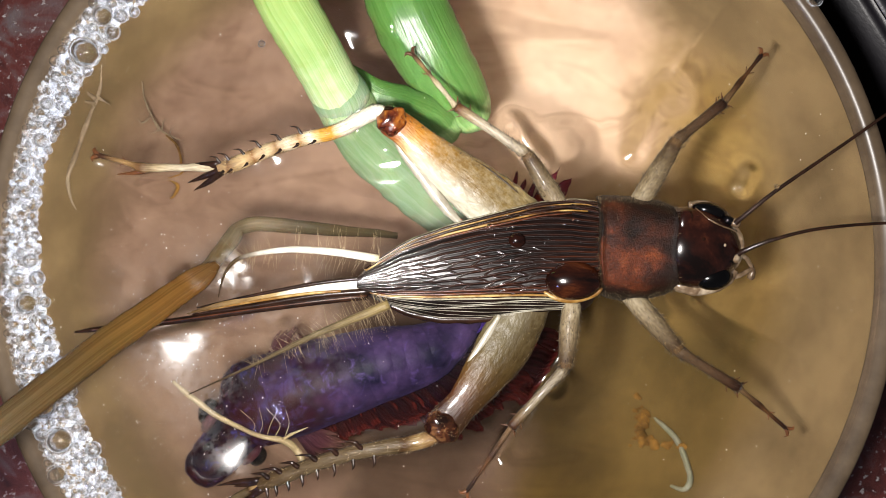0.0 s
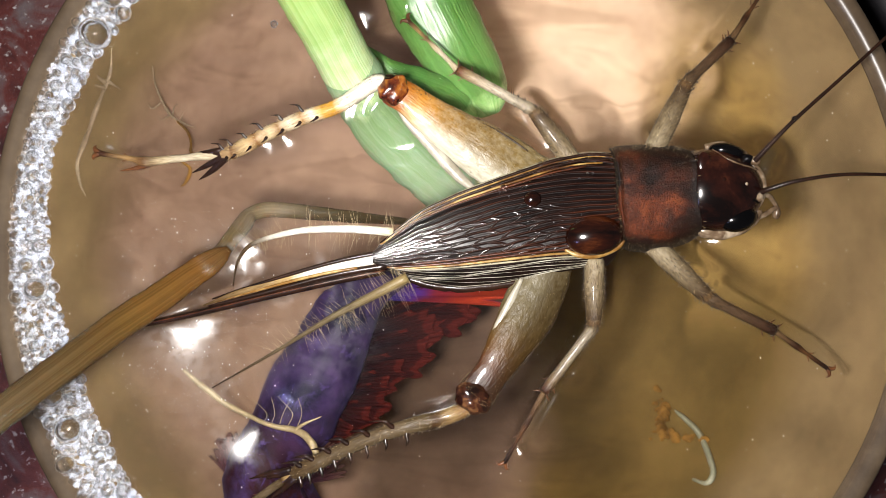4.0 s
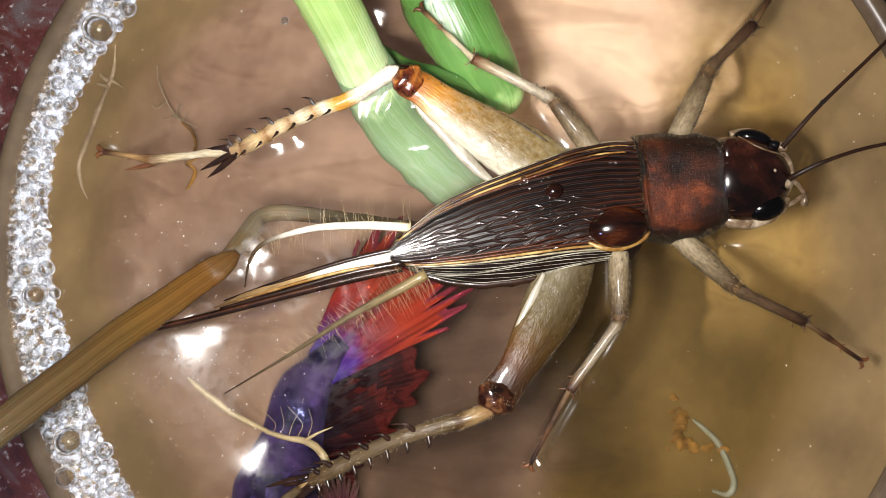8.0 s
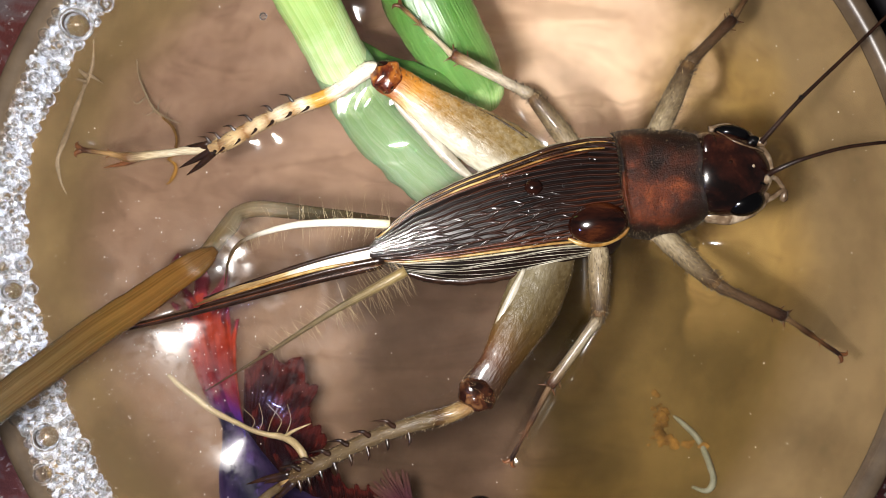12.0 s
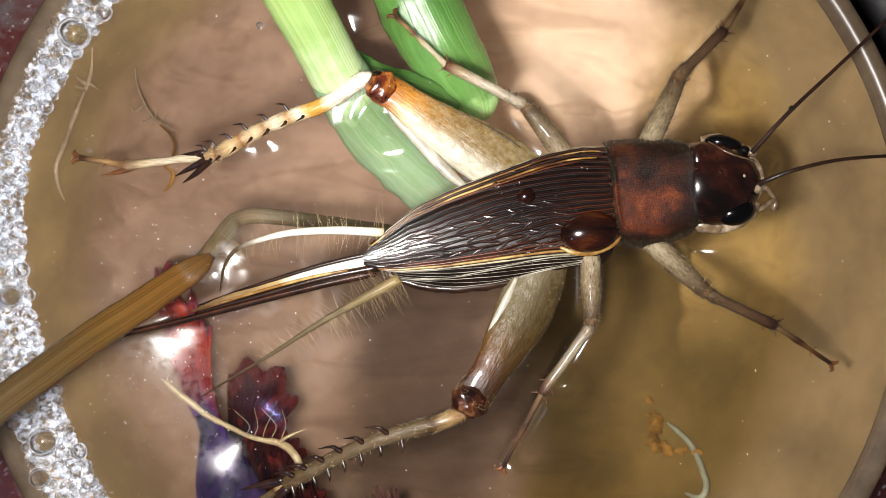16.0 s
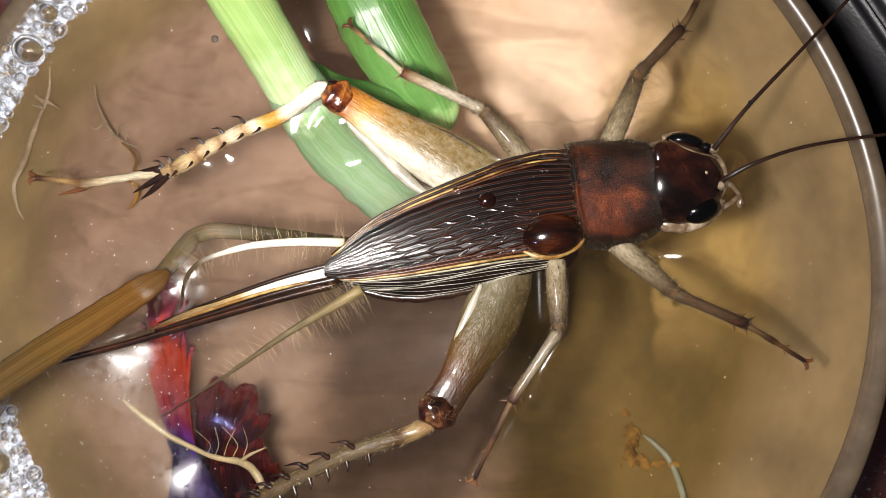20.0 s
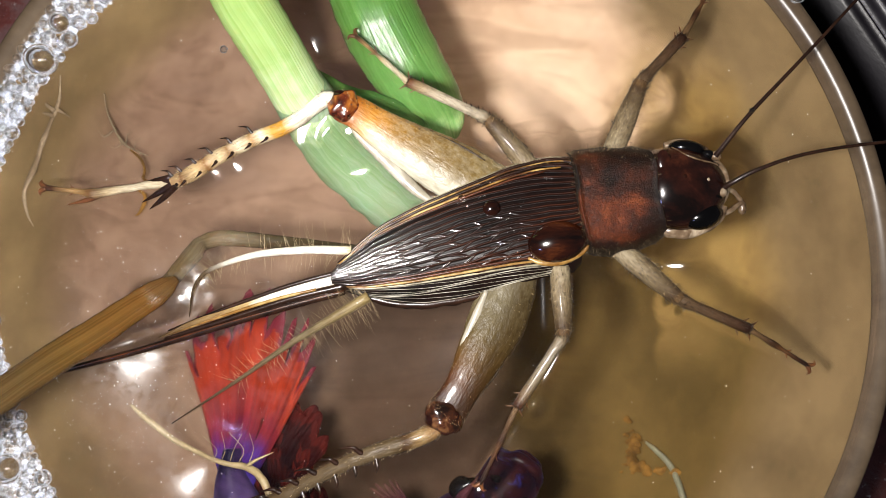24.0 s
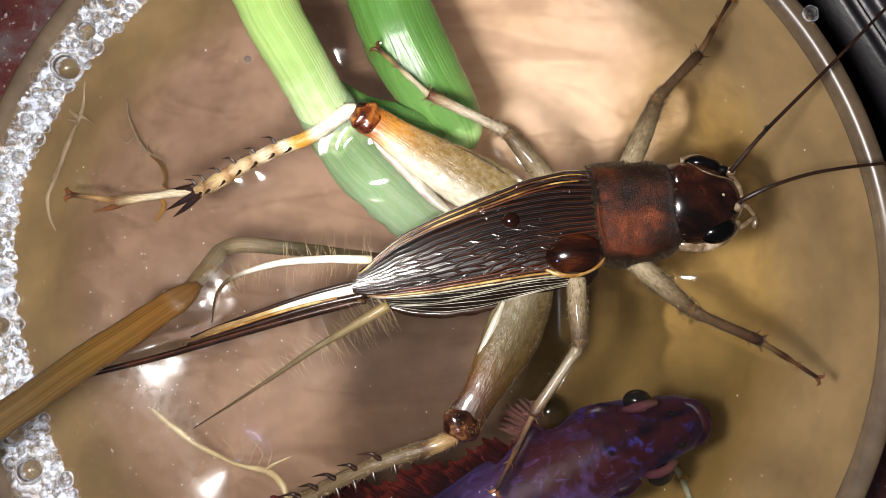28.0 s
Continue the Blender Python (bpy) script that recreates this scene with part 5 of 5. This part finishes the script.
# ---- foam along the rim ----
def ball(radius, wide, high, flip=False):
    bm = bmesh.new()
    bmesh.ops.create_uvsphere(bm, u_segments=wide, v_segments=high, radius=radius)
    if flip:
        bmesh.ops.reverse_faces(bm, faces=bm.faces[:])
    q = np.array([v.co[:] for v in bm.verts]), [[v.index for v in f.verts] for f in bm.faces]
    bm.free()
    return q


bubble = tagged(new("foam_bubble"), "clear round air bubble in foam at the glass rim", "bubble", "foam at the rim")
co, faces = [], []
for rad, flip in ((1.0, False), (0.7, True)):
    q, f = ball(rad, 22, 14, flip)
    faces += [[i + len(co) for i in w] for w in f]
    co += q.tolist()
me = bpy.data.meshes.new("film")
me.from_pydata(co, [], faces)
me.shade_smooth()
mesh_part("film", me, mat_bubble, bubble).visible_shadow = False
# an added pale ring stands in for bright reflections round a bubble's edge
co, faces = [], []
for i in range(28):
    a = 2 * math.pi * i / 28
    for j in range(6):
        b = 2 * math.pi * j / 6
        r = 0.95 + (0.12 + 0.06 * math.sin(5 * a + math.sin(2 * a))) * math.cos(b)
        co.append((r * math.cos(a), r * math.sin(a), 0.1 + 0.12 * math.sin(b)))
        faces.append((i * 6 + j, (i + 1) % 28 * 6 + j, (i + 1) % 28 * 6 + (j + 1) % 6, i * 6 + (j + 1) % 6))
me = bpy.data.meshes.new("glint_ring")
me.from_pydata(co, [], faces)
me.shade_smooth()
mesh_part("glint_ring", me, mat_froth, bubble, "pale ring added for the bubble's bright edge reflections").visible_shadow = False
packed = [(-27.63, 14.75, 1.2), (-29.6, -15.2, 1.1), (-30.9, -12.6, 0.95), (-26.3, 17.6, 0.85), (-29.9, -17.9, 0.8), (-32.2, -4.6, 0.9), (-24.7, 20.0, 0.8)]


def foam_spot(size):
    a = radians(rnd.uniform(131, 224))
    wide = float(np.interp(math.degrees(a), [131, 150, 165, 180, 195, 224], [3.2, 2.8, 2.2, 2.9, 3.9, 3.6]))
    r = RIM + 0.1 - wide * rnd.random() - size * 0.4
    return CX + r * math.cos(a), CY + r * math.sin(a)


def clear_of(x, y, size, others, snug):
    return all((x - p) ** 2 + (y - q) ** 2 > (snug * (size + w)) ** 2 for p, q, w in others)


for tries in range(30000):
    size = rnd.choice((0.62, 0.55, 0.48)) if tries < 60 else rnd.uniform(0.32, 0.44) if tries < 700 else rnd.uniform(0.24, 0.34)
    x, y = foam_spot(size)
    if len(packed) < 296 and clear_of(x, y, size, packed, 0.87):
        packed.append((x, y, size))


def foam_height(x, y, r):
    return 0.3 * r + 0.1 + 0.8 * max(0, math.hypot(x - CX, y - CY) - RIM)


packed += [(28.2, 19.2, 0.6), (-14.2, 15.6, 0.28)]
for k, (x, y, r) in reversed(list(enumerate(packed))):
    m = pose(x * MM, y * MM, foam_height(x, y, r) * MM, 0, 0, 47 * k % 360) @ Matrix.Diagonal((r * MM,) * 3 + (1,))
    if k:
        copy_thing(bubble, m)
    else:
        bubble.matrix_basis = m
# froth: countless tiny bubbles in the gaps
q, f = ball(1.0, 10, 7)
beads, co, faces = [], [], []
for tries in range(5200):
    size = rnd.uniform(0.1, 0.24)
    x, y = foam_spot(size)
    if clear_of(x, y, size * 0.4, packed, 0.86):
        beads.append((x, y, foam_height(x, y, size) + rnd.uniform(0, 0.2), size))
    elif tries % 2 and clear_of(x, y, 0, packed[:7], 0.9):
        beads.append((x, y, foam_height(x, y, size) - 0.25, size))
co = np.concatenate([q * b[3] + b[:3] for b in beads]) * MM
faces = [[i + k * len(q) for i in w] for k in range(len(beads)) for w in f]
me = bpy.data.meshes.new("froth")
me.from_pydata(co.tolist(), [], faces)
me.shade_smooth()
tagged(mesh_part("froth", me, mat_froth), "silvery froth of tiny bubbles at the glass rim", "foam", kind="stuff").visible_shadow = False
# dust on the water
co, faces = [], []
for _ in range(650):
    a, r = rnd.uniform(0, 2 * math.pi), 32.5 * math.sqrt(rnd.random())
    x, y, d = CX + r * math.cos(a), CY + r * math.sin(a), rnd.choice((0.014, 0.018, 0.022, 0.03, 0.05))
    if rnd.random() < 0.55:
        x, y = -20 + rnd.gauss(0, 3.5), -8.5 + rnd.gauss(0, 5)
    k = len(co)
    e = d * rnd.uniform(0.8, 1.8)
    co += [(x - d, y, 0.1), (x, y - e, 0.1), (x + d, y, 0.1), (x, y + e, 0.1), (x, y, 0.16), (x, y, 0.04)]
    faces += [(k, k + 1, k + 4), (k + 1, k + 2, k + 4), (k + 2, k + 3, k + 4), (k + 3, k, k + 4), (k + 1, k, k + 5), (k + 2, k + 1, k + 5), (k + 3, k + 2, k + 5), (k, k + 3, k + 5)]
me = bpy.data.meshes.new("dust")
me.from_pydata([tuple(v * MM for v in q) for q in co], [], faces)
tagged(mesh_part("dust", me, mat_dust), "tiny white dust specks floating on the water", "dust", kind="stuff")

# ---- fish ----
fish = tagged(new("betta_fish"), "violet fighting fish with red fins swimming under water", "fish")
GIRTH = ([0, 0.5, 1.5, 3, 5, 9, 13, 18, 24, 30, 36], [1.7, 2.2, 2.35, 2.7, 3.2, 3.75, 3.85, 3.7, 3.3, 2.5, 1.0])
FISH = []


def rest(ob, back):
    """Stores where each point lies on the straight fish, for its scales and patches."""
    me = ob.data
    co = np.empty(len(me.vertices) * 3)
    me.vertices.foreach_get("co", co)
    co = co.reshape(-1, 3) / MM - (back, 0, 0)
    me.attributes.new("rest", "FLOAT_VECTOR", "POINT").data.foreach_set("vector", co.ravel().astype(np.float32))


def slice_of(name, near, far, material, label=""):
    """A piece of the body between two distances from the snout, whose ends tuck under its neighbours; x ahead."""
    mid = (near + far) / 2
    tuck = lambda d: 0.0 if near == 0 and d < mid else max(0.0, abs(d - mid) / (far - mid) - 0.45) ** 2 * 0.5
    pts = [(mid - d, 0, 0, float(np.interp(d, *GIRTH)) * (1 - tuck(d))) for d in np.linspace(near, far, 11)]
    ob = part(name, tube(pts, 2, 28, 1.1), material, fish, label)
    rest(ob, mid)
    FISH.append((ob, mid, 0))
    return ob, mid


head_fish, mid = slice_of("head", 0, 10.5, mat_fish_blue, "dark blue head with bulging eyes")
for s in (1, -1):
    part("eye", blob((mid - 4.4, 3.15 * s, 1.7), (1.15, 0.85, 0.95), -12 * s), mat_eye, head_fish, "round dark eye")
    part("eye_ring", tube([(mid - 5.8, 2.7 * s, 1.7, 0.25), (mid - 5.0, 2.75 * s, 2.6, 0.4), (mid - 3.9, 2.7 * s, 2.65, 0.4), (mid - 3.0, 2.5 * s, 1.9, 0.3)], 5, 10, lumps=0.3), mat_pect, head_fish, "reddish brow over the eye")
    part("nostril", blob((mid - 2.1, 1.25 * s, 2.2), (0.4, 0.35, 0.3), u=12, v=8), mat_eye, head_fish)
    gill = part("gill_cover", tube([(mid - 6.2, 3.0 * s, 1.9, 0.35), (mid - 7.6, 3.35 * s, 2.0, 0.55), (mid - 8.8, 3.3 * s, 1.5, 0.5), (mid - 9.6, 3.1 * s, 0.4, 0.25)], 6, 12, 0.7, lumps=0.2), mat_fish_blue, head_fish)
    rest(gill, mid)
for name, x, wide, thick in (("upper_lip", 0.35, 1.75, 0.62), ("lower_lip", 0.95, 1.35, 0.5)):
    lip = part(name, tube([(mid - 1.3 + x * 0.5, -wide, 1.0, thick * 0.6), (mid - 0.2 + x * 0.6, -wide * 0.6, 1.5 - x, thick), (mid + x * 0.6, 0, 1.7 - x, thick), (mid - 0.2 + x * 0.6, wide * 0.6, 1.5 - x, thick), (mid - 1.3 + x * 0.5, wide, 1.0, thick * 0.6)], 6, 12, lumps=0.15), mat_fish_blue, head_fish, "blue thick upturned lip")
    rest(lip, mid)
for k in range(19):
    slice_of("trunk", 5.5 + 1.5 * k, 10.3 + 1.5 * k, mat_violet, "violet scaled flank with red patches")


def fan(name, length, spread, skew, material, dist, label, wave=0.5, teeth=5, root=0.9, rag=0.06, place=None):
    """A thin fin that fans out backwards from its root, with a ragged edge."""
    t = np.linspace(0, 1, 30)[:, None] * np.ones(49)
    w = np.linspace(-1, 1, 49)[None] * np.ones((30, 1))
    edge = 1 - rag * (1 - np.abs(np.sin(teeth * np.pi / 2 * w))) ** 1.5 * t**3 - 0.05 * np.sin(9 * w + teeth) - 0.2 * w**2
    a = np.radians(spread) * w + np.radians(skew) * t
    X = -length * t * edge * np.cos(a)
    Y = root * w * (1 - t) + length * t * edge * np.sin(a)
    Z = wave * t * np.sin(w * 7 + t * 2.5) + 0.1 * np.sin(w * 40) * t
    ob = mesh_part(name, sheet(X, Y, Z, 0.14), material, fish, label)
    if place:
        OFFSET[ob.name] = place
    FISH.append((ob, dist, 0))
    return ob


# fins off the middle line: place beside the body, and turns
OFFSET = {}
tail = fan("tail_fin", 16.0, 27, 0, mat_tail, 33.5, "flowing red tail fin with violet base", 0.8, 11, 1.3, 0.3)
for k in range(14):
    d = 14 + 1.45 * k
    size = float(np.interp(k, [0, 4, 9, 13], [2.6, 4.2, 7.2, 8.6])) * (1 + 0.13 * math.sin(1.7 * k))
    fan("anal_fin", size, 23, 3 * math.sin(k), mat_dorsal, d, "dark red belly fin web", 0.3, 3, 1.2, 0.07, (0, 0.55 * float(np.interp(d, *GIRTH)), -0.4 - 0.05 * (k % 3), -10, 0, -72 + 2.2 * k))
pect_l = fan("pectoral_fin", 4.2, 34, 0, mat_pect, 11.5, "small brownish ribbed side fin", 0.3, 9, 0.5, 0.35, (0, 3.2, 0.2, -18, 0, -58))
pect_r = fan("pectoral_fin", 4.2, 34, 0, mat_pect, 11.5, "small brownish ribbed side fin", 0.3, 9, 0.5, 0.35, (0, -2.9, 0.2, 18, 0, 14))

# the fish's back line at several times: snout, nape, middle, rear, tail root, tail tip
SWIM = {}


def swims(t, *line):
    SWIM[t] = line


swims(0.0, (-19.5, -19.5), (-18.2, -17), (-14.5, -13.8), (-7.1, -10.8), (1.6, -7.7), (9.5, 4))
swims(0.7, (-16, -26), (-20, -21.5), (-16.6, -16.8), (-8.1, -11.1), (-0.6, -6.5), (10, -1))
swims(1.4, (-12, -27.5), (-17.2, -24.4), (-17.2, -19), (-10.2, -11), (-3.8, -6.3), (9, -4.5))
swims(2.1, (-11.5, -27.5), (-17, -24.4), (-18, -19), (-12.2, -12.2), (-5, -6.4), (8, -4.5))
swims(2.8, (-10.5, -27.5), (-16, -24.6), (-18.2, -19), (-13.2, -10.8), (-6.4, -5), (5.5, -3.5))
swims(3.5, (-9.5, -28), (-14.5, -25.7), (-16.8, -21), (-12.4, -11.6), (-7.8, -4.5), (4, -2))
swims(5.5, (-7.5, -28), (-13, -25.5), (-14.8, -20.3), (-9.3, -12.4), (-4.9, -3.9), (7.5, -2))
swims(6.0, (-9, -27.5), (-14.5, -26), (-17.5, -21.5), (-9.9, -10.8), (-5, -4.2), (7, -3))
swims(6.8, (-8.5, -27.5), (-13.8, -25), (-15.8, -19.4), (-11.5, -10), (-6.0, -5), (6, -2.5))
swims(7.2, (-8.5, -28), (-13.8, -25.6), (-16.2, -20), (-13.2, -12.2), (-7.6, -6), (1, 2.5))
swims(7.6, (-7, -28), (-13, -26.2), (-16.8, -21), (-14, -13.4), (-11, -7.6), (-5, 3.5))
swims(8.0, (-3, -28.3), (-11.5, -27.2), (-16.3, -23), (-15.2, -17.6), (-12.8, -11.6), (-3.6, -0.8))
swims(8.5, (0, -28), (-10, -27.8), (-16.8, -24.4), (-16.2, -19.6), (-14.2, -14.2), (-6.5, -2.5))
swims(9.0, (1, -27.6), (-9.5, -27.8), (-17, -24.8), (-17.5, -20), (-15.3, -15), (-7.5, -1.5))
swims(10.0, (4, -26.4), (-7, -27.4), (-15.6, -24.8), (-18.2, -19.7), (-17.3, -15.2), (-11, -0.5))
swims(11.0, (6.8, -24), (0.5, -26), (-7, -26.6), (-14, -24.2), (-17.8, -18), (-19.5, -6))
swims(14.0, (6.8, -24.4), (1, -26.3), (-7, -27.2), (-15, -25.2), (-19.6, -18.5), (-22.3, -6.5))
swims(19.0, (6.5, -25), (1.5, -27.5), (-7, -28.4), (-15.5, -25.2), (-19.4, -18.3), (-21.8, -6.5))
swims(22.0, (6.5, -24), (1.5, -27), (-7, -27.6), (-14, -24.5), (-17.8, -18.5), (-19.5, -6.5))
swims(23.5, (7, -19.8), (3, -24), (-4, -26), (-12, -24), (-16.2, -18), (-18.2, -6))
swims(24.0, (8, -17), (3.6, -22.6), (-4, -25.5), (-11.7, -24), (-15, -18.5), (-13, -6.5))
swims(25.0, (9.8, -12.0), (4.7, -19.8), (-3, -24.5), (-10, -24), (-14.8, -20), (-13, -8))
swims(26.0, (12.8, -10.3), (6.8, -17.6), (-1, -23.5), (-8, -26), (-14, -24.2), (-15, -14.2))
swims(27.0, (19.9, -11.6), (12.5, -15.2), (2, -21.5), (-5.5, -25), (-12, -27), (-18.5, -24.5))
swims(28.0, (21.9, -12.4), (14.5, -14.7), (7, -18.8), (-1, -23.5), (-9, -26.5), (-18.5, -25.5))
DEPTH = {0: -10.5, 6: -10.5, 10: -10.5, 22: -10, 25: -8.5, 28: -8}


def back_line(t):
    """The line at a time, as places and distances from the snout scaled to the body's length."""
    keys = sorted(SWIM)
    now = [[np.interp(t, keys, [SWIM[k][i][a] for k in keys]) for a in (0, 1)] for i in range(6)]
    c = np.array(smooth(now, 12))
    run = np.r_[0, np.cumsum(np.linalg.norm(np.diff(c, axis=0), axis=1))]
    run = np.interp(run, [0, run[48], run[-1]], [0, 33.5, 48])
    return c, run


def swim_rows(ob, dist):
    rows = []
    for k in range(57):
        t = k / 2
        c, run = back_line(t)
        c = c + np.stack([0.25 * np.sin(2.2 * t - run / 5), 0.25 * np.cos(1.9 * t - run / 6)], -1) * (run / 40)[:, None]
        reach = 13.5 if dist == 33.5 else 2.4
        place = [np.interp(dist, run, c[:, a]) for a in (0, 1)]
        if dist == 33.5:
            ahead, behind = place, [np.interp(dist + reach, run, c[:, a]) for a in (0, 1)]
        else:
            ahead, behind = ([np.interp(dist + d, run, c[:, a]) for a in (0, 1)] for d in (-reach, reach))
        yaw = math.degrees(math.atan2(ahead[1] - behind[1], ahead[0] - behind[0]))
        z = float(np.interp(t, sorted(DEPTH), [DEPTH[q] for q in sorted(DEPTH)]))
        m = pose(place[0] * MM, place[1] * MM, z * MM, 0, 0, yaw)
        if ob.name in OFFSET:
            x, y, w, rx, ry, rz = OFFSET[ob.name]
            flap = 14 * math.sin(5 * t) if ob in (pect_l, pect_r) else 5 * math.sin(1.7 * t - dist / 4)
            m = m @ pose(x * MM, y * MM, w * MM, rx + flap, ry, rz + 0.3 * flap)
        elif ob is tail:
            m = m @ pose(0, 0, 0, float(np.interp(t, [0, 8, 10, 12, 22, 24, 28], [25, 25, 36, 46, 46, 12, 12])) + 6 * math.sin(1.3 * t), 0, 3 * math.sin(2.1 * t))
        rows.append((t, m))
    return rows


CRICKET_ROWS = [
    (0.0, pose(0.000361, -0.001243, 0, 0, 0, -4.277)),
    (0.4, pose(0.00003, -0.0001, 0, 0, 0, -0.35)),
    (0.5, pose(-0.000000, 0.000000, 0, 0, 0, 0.000)),
    (1.0, pose(0.000119, 0.000004, 0, 0, 0, 0.179)),
    (1.5, pose(0.000139, -0.000004, 0, 0, 0, 0.188)),
    (2.0, pose(0.000150, 0.000100, 0, 0, 0, 0.346)),
    (2.5, pose(0.000169, 0.000099, 0, 0, 0, 0.584)),
    (3.0, pose(0.000188, 0.000101, 0, 0, 0, 0.522)),
    (3.5, pose(0.000253, -0.000028, 0, 0, 0, 0.628)),
    (5.5, pose(0.000372, 0.000477, 0, 0, 0, 1.435)),
    (6.0, pose(0.000403, 0.000457, 0, 0, 0, 1.475)),
    (6.5, pose(0.000388, 0.000651, 0, 0, 0, 1.759)),
    (7.0, pose(0.000453, 0.000694, 0, 0, 0, 1.893)),
    (7.5, pose(0.000440, 0.000573, 0, 0, 0, 1.730)),
    (8.0, pose(0.000444, 0.000732, 0, 0, 0, 1.973)),
    (8.5, pose(0.000519, 0.000798, 0, 0, 0, 2.264)),
    (9.0, pose(0.000542, 0.000760, 0, 0, 0, 2.226)),
    (9.5, pose(0.000486, 0.000767, 0, 0, 0, 2.036)),
    (10.0, pose(0.000517, 0.000784, 0, 0, 0, 2.146)),
    (10.5, pose(0.000532, 0.000793, 0, 0, 0, 2.254)),
    (11.0, pose(0.000595, 0.000793, 0, 0, 0, 2.415)),
    (11.5, pose(0.000585, 0.000721, 0, 0, 0, 2.378)),
    (12.0, pose(0.000543, 0.000775, 0, 0, 0, 2.384)),
    (12.5, pose(0.000618, 0.000728, 0, 0, 0, 2.497)),
    (14.5, pose(0.000591, 0.000736, 0, 0, 0, 2.581)),
    (15.0, pose(0.000566, 0.000732, 0, 0, 0, 2.537)),
    (15.5, pose(0.000605, 0.000666, 0, 0, 0, 2.460)),
    (16.0, pose(0.000508, 0.000712, 0, 0, 0, 2.341)),
    (16.5, pose(0.000553, 0.000770, 0, 0, 0, 2.617)),
    (17.0, pose(0.000551, 0.000777, 0, 0, 0, 2.548)),
    (17.5, pose(0.000569, 0.000796, 0, 0, 0, 2.646)),
    (18.0, pose(0.000618, 0.000832, 0, 0, 0, 2.872)),
    (18.5, pose(0.000655, 0.000843, 0, 0, 0, 2.905)),
    (19.0, pose(0.000686, 0.000820, 0, 0, 0, 2.954)),
    (19.5, pose(0.000684, 0.000815, 0, 0, 0, 2.963)),
    (20.0, pose(0.000681, 0.000854, 0, 0, 0, 3.079)),
    (20.5, pose(0.000703, 0.000826, 0, 0, 0, 3.046)),
    (21.0, pose(0.000712, 0.000952, 0, 0, 0, 3.423)),
    (21.5, pose(0.000767, 0.000979, 0, 0, 0, 3.606)),
    (23.5, pose(0.000744, 0.000928, 0, 0, 0, 3.583)),
    (24.0, pose(0.000722, 0.000953, 0, 0, 0, 3.661)),
    (24.5, pose(0.000738, 0.000947, 0, 0, 0, 3.622)),
    (25.0, pose(0.000755, 0.000919, 0, 0, 0, 3.680)),
    (25.5, pose(0.000724, 0.000937, 0, 0, 0, 3.734)),
    (26.0, pose(0.000700, 0.000865, 0, 0, 0, 3.565)),
    (26.5, pose(0.000684, 0.000877, 0, 0, 0, 3.530)),
    (27.0, pose(0.000666, 0.000827, 0, 0, 0, 3.465)),
    (27.5, pose(0.000755, 0.000888, 0, 0, 0, 3.650)),
    (28.0, pose(0.000746, 0.000878, 0, 0, 0, 3.672)),
]


def motions():
    walk(cricket, CRICKET_ROWS)
    x, y, z = (v * MM for v in LOWER)
    walk(lower_antenna, [(t, pose(x, y, z, 0, 0, a)) for t, a in ((0, 5), (0.1, -26), (0.2, -28), (0.3, -8), (0.5, -6), (3, -9), (5.5, -3), (8, 1.5), (11, -1), (17, -4), (20, 0), (28, -1))])
    x, y, z = (v * MM for v in UPPER)
    walk(upper_antenna, [(t, pose(x, y, z, 0, 0, a)) for t, a in ((0, -3), (0.1, 3), (0.2, 12), (0.3, 5), (0.5, 0), (3, -1), (8, 0), (17, -1), (20, 0), (28, -1))])
    for ob, dist, _ in FISH:
        walk(ob, swim_rows(ob, dist))


motions()
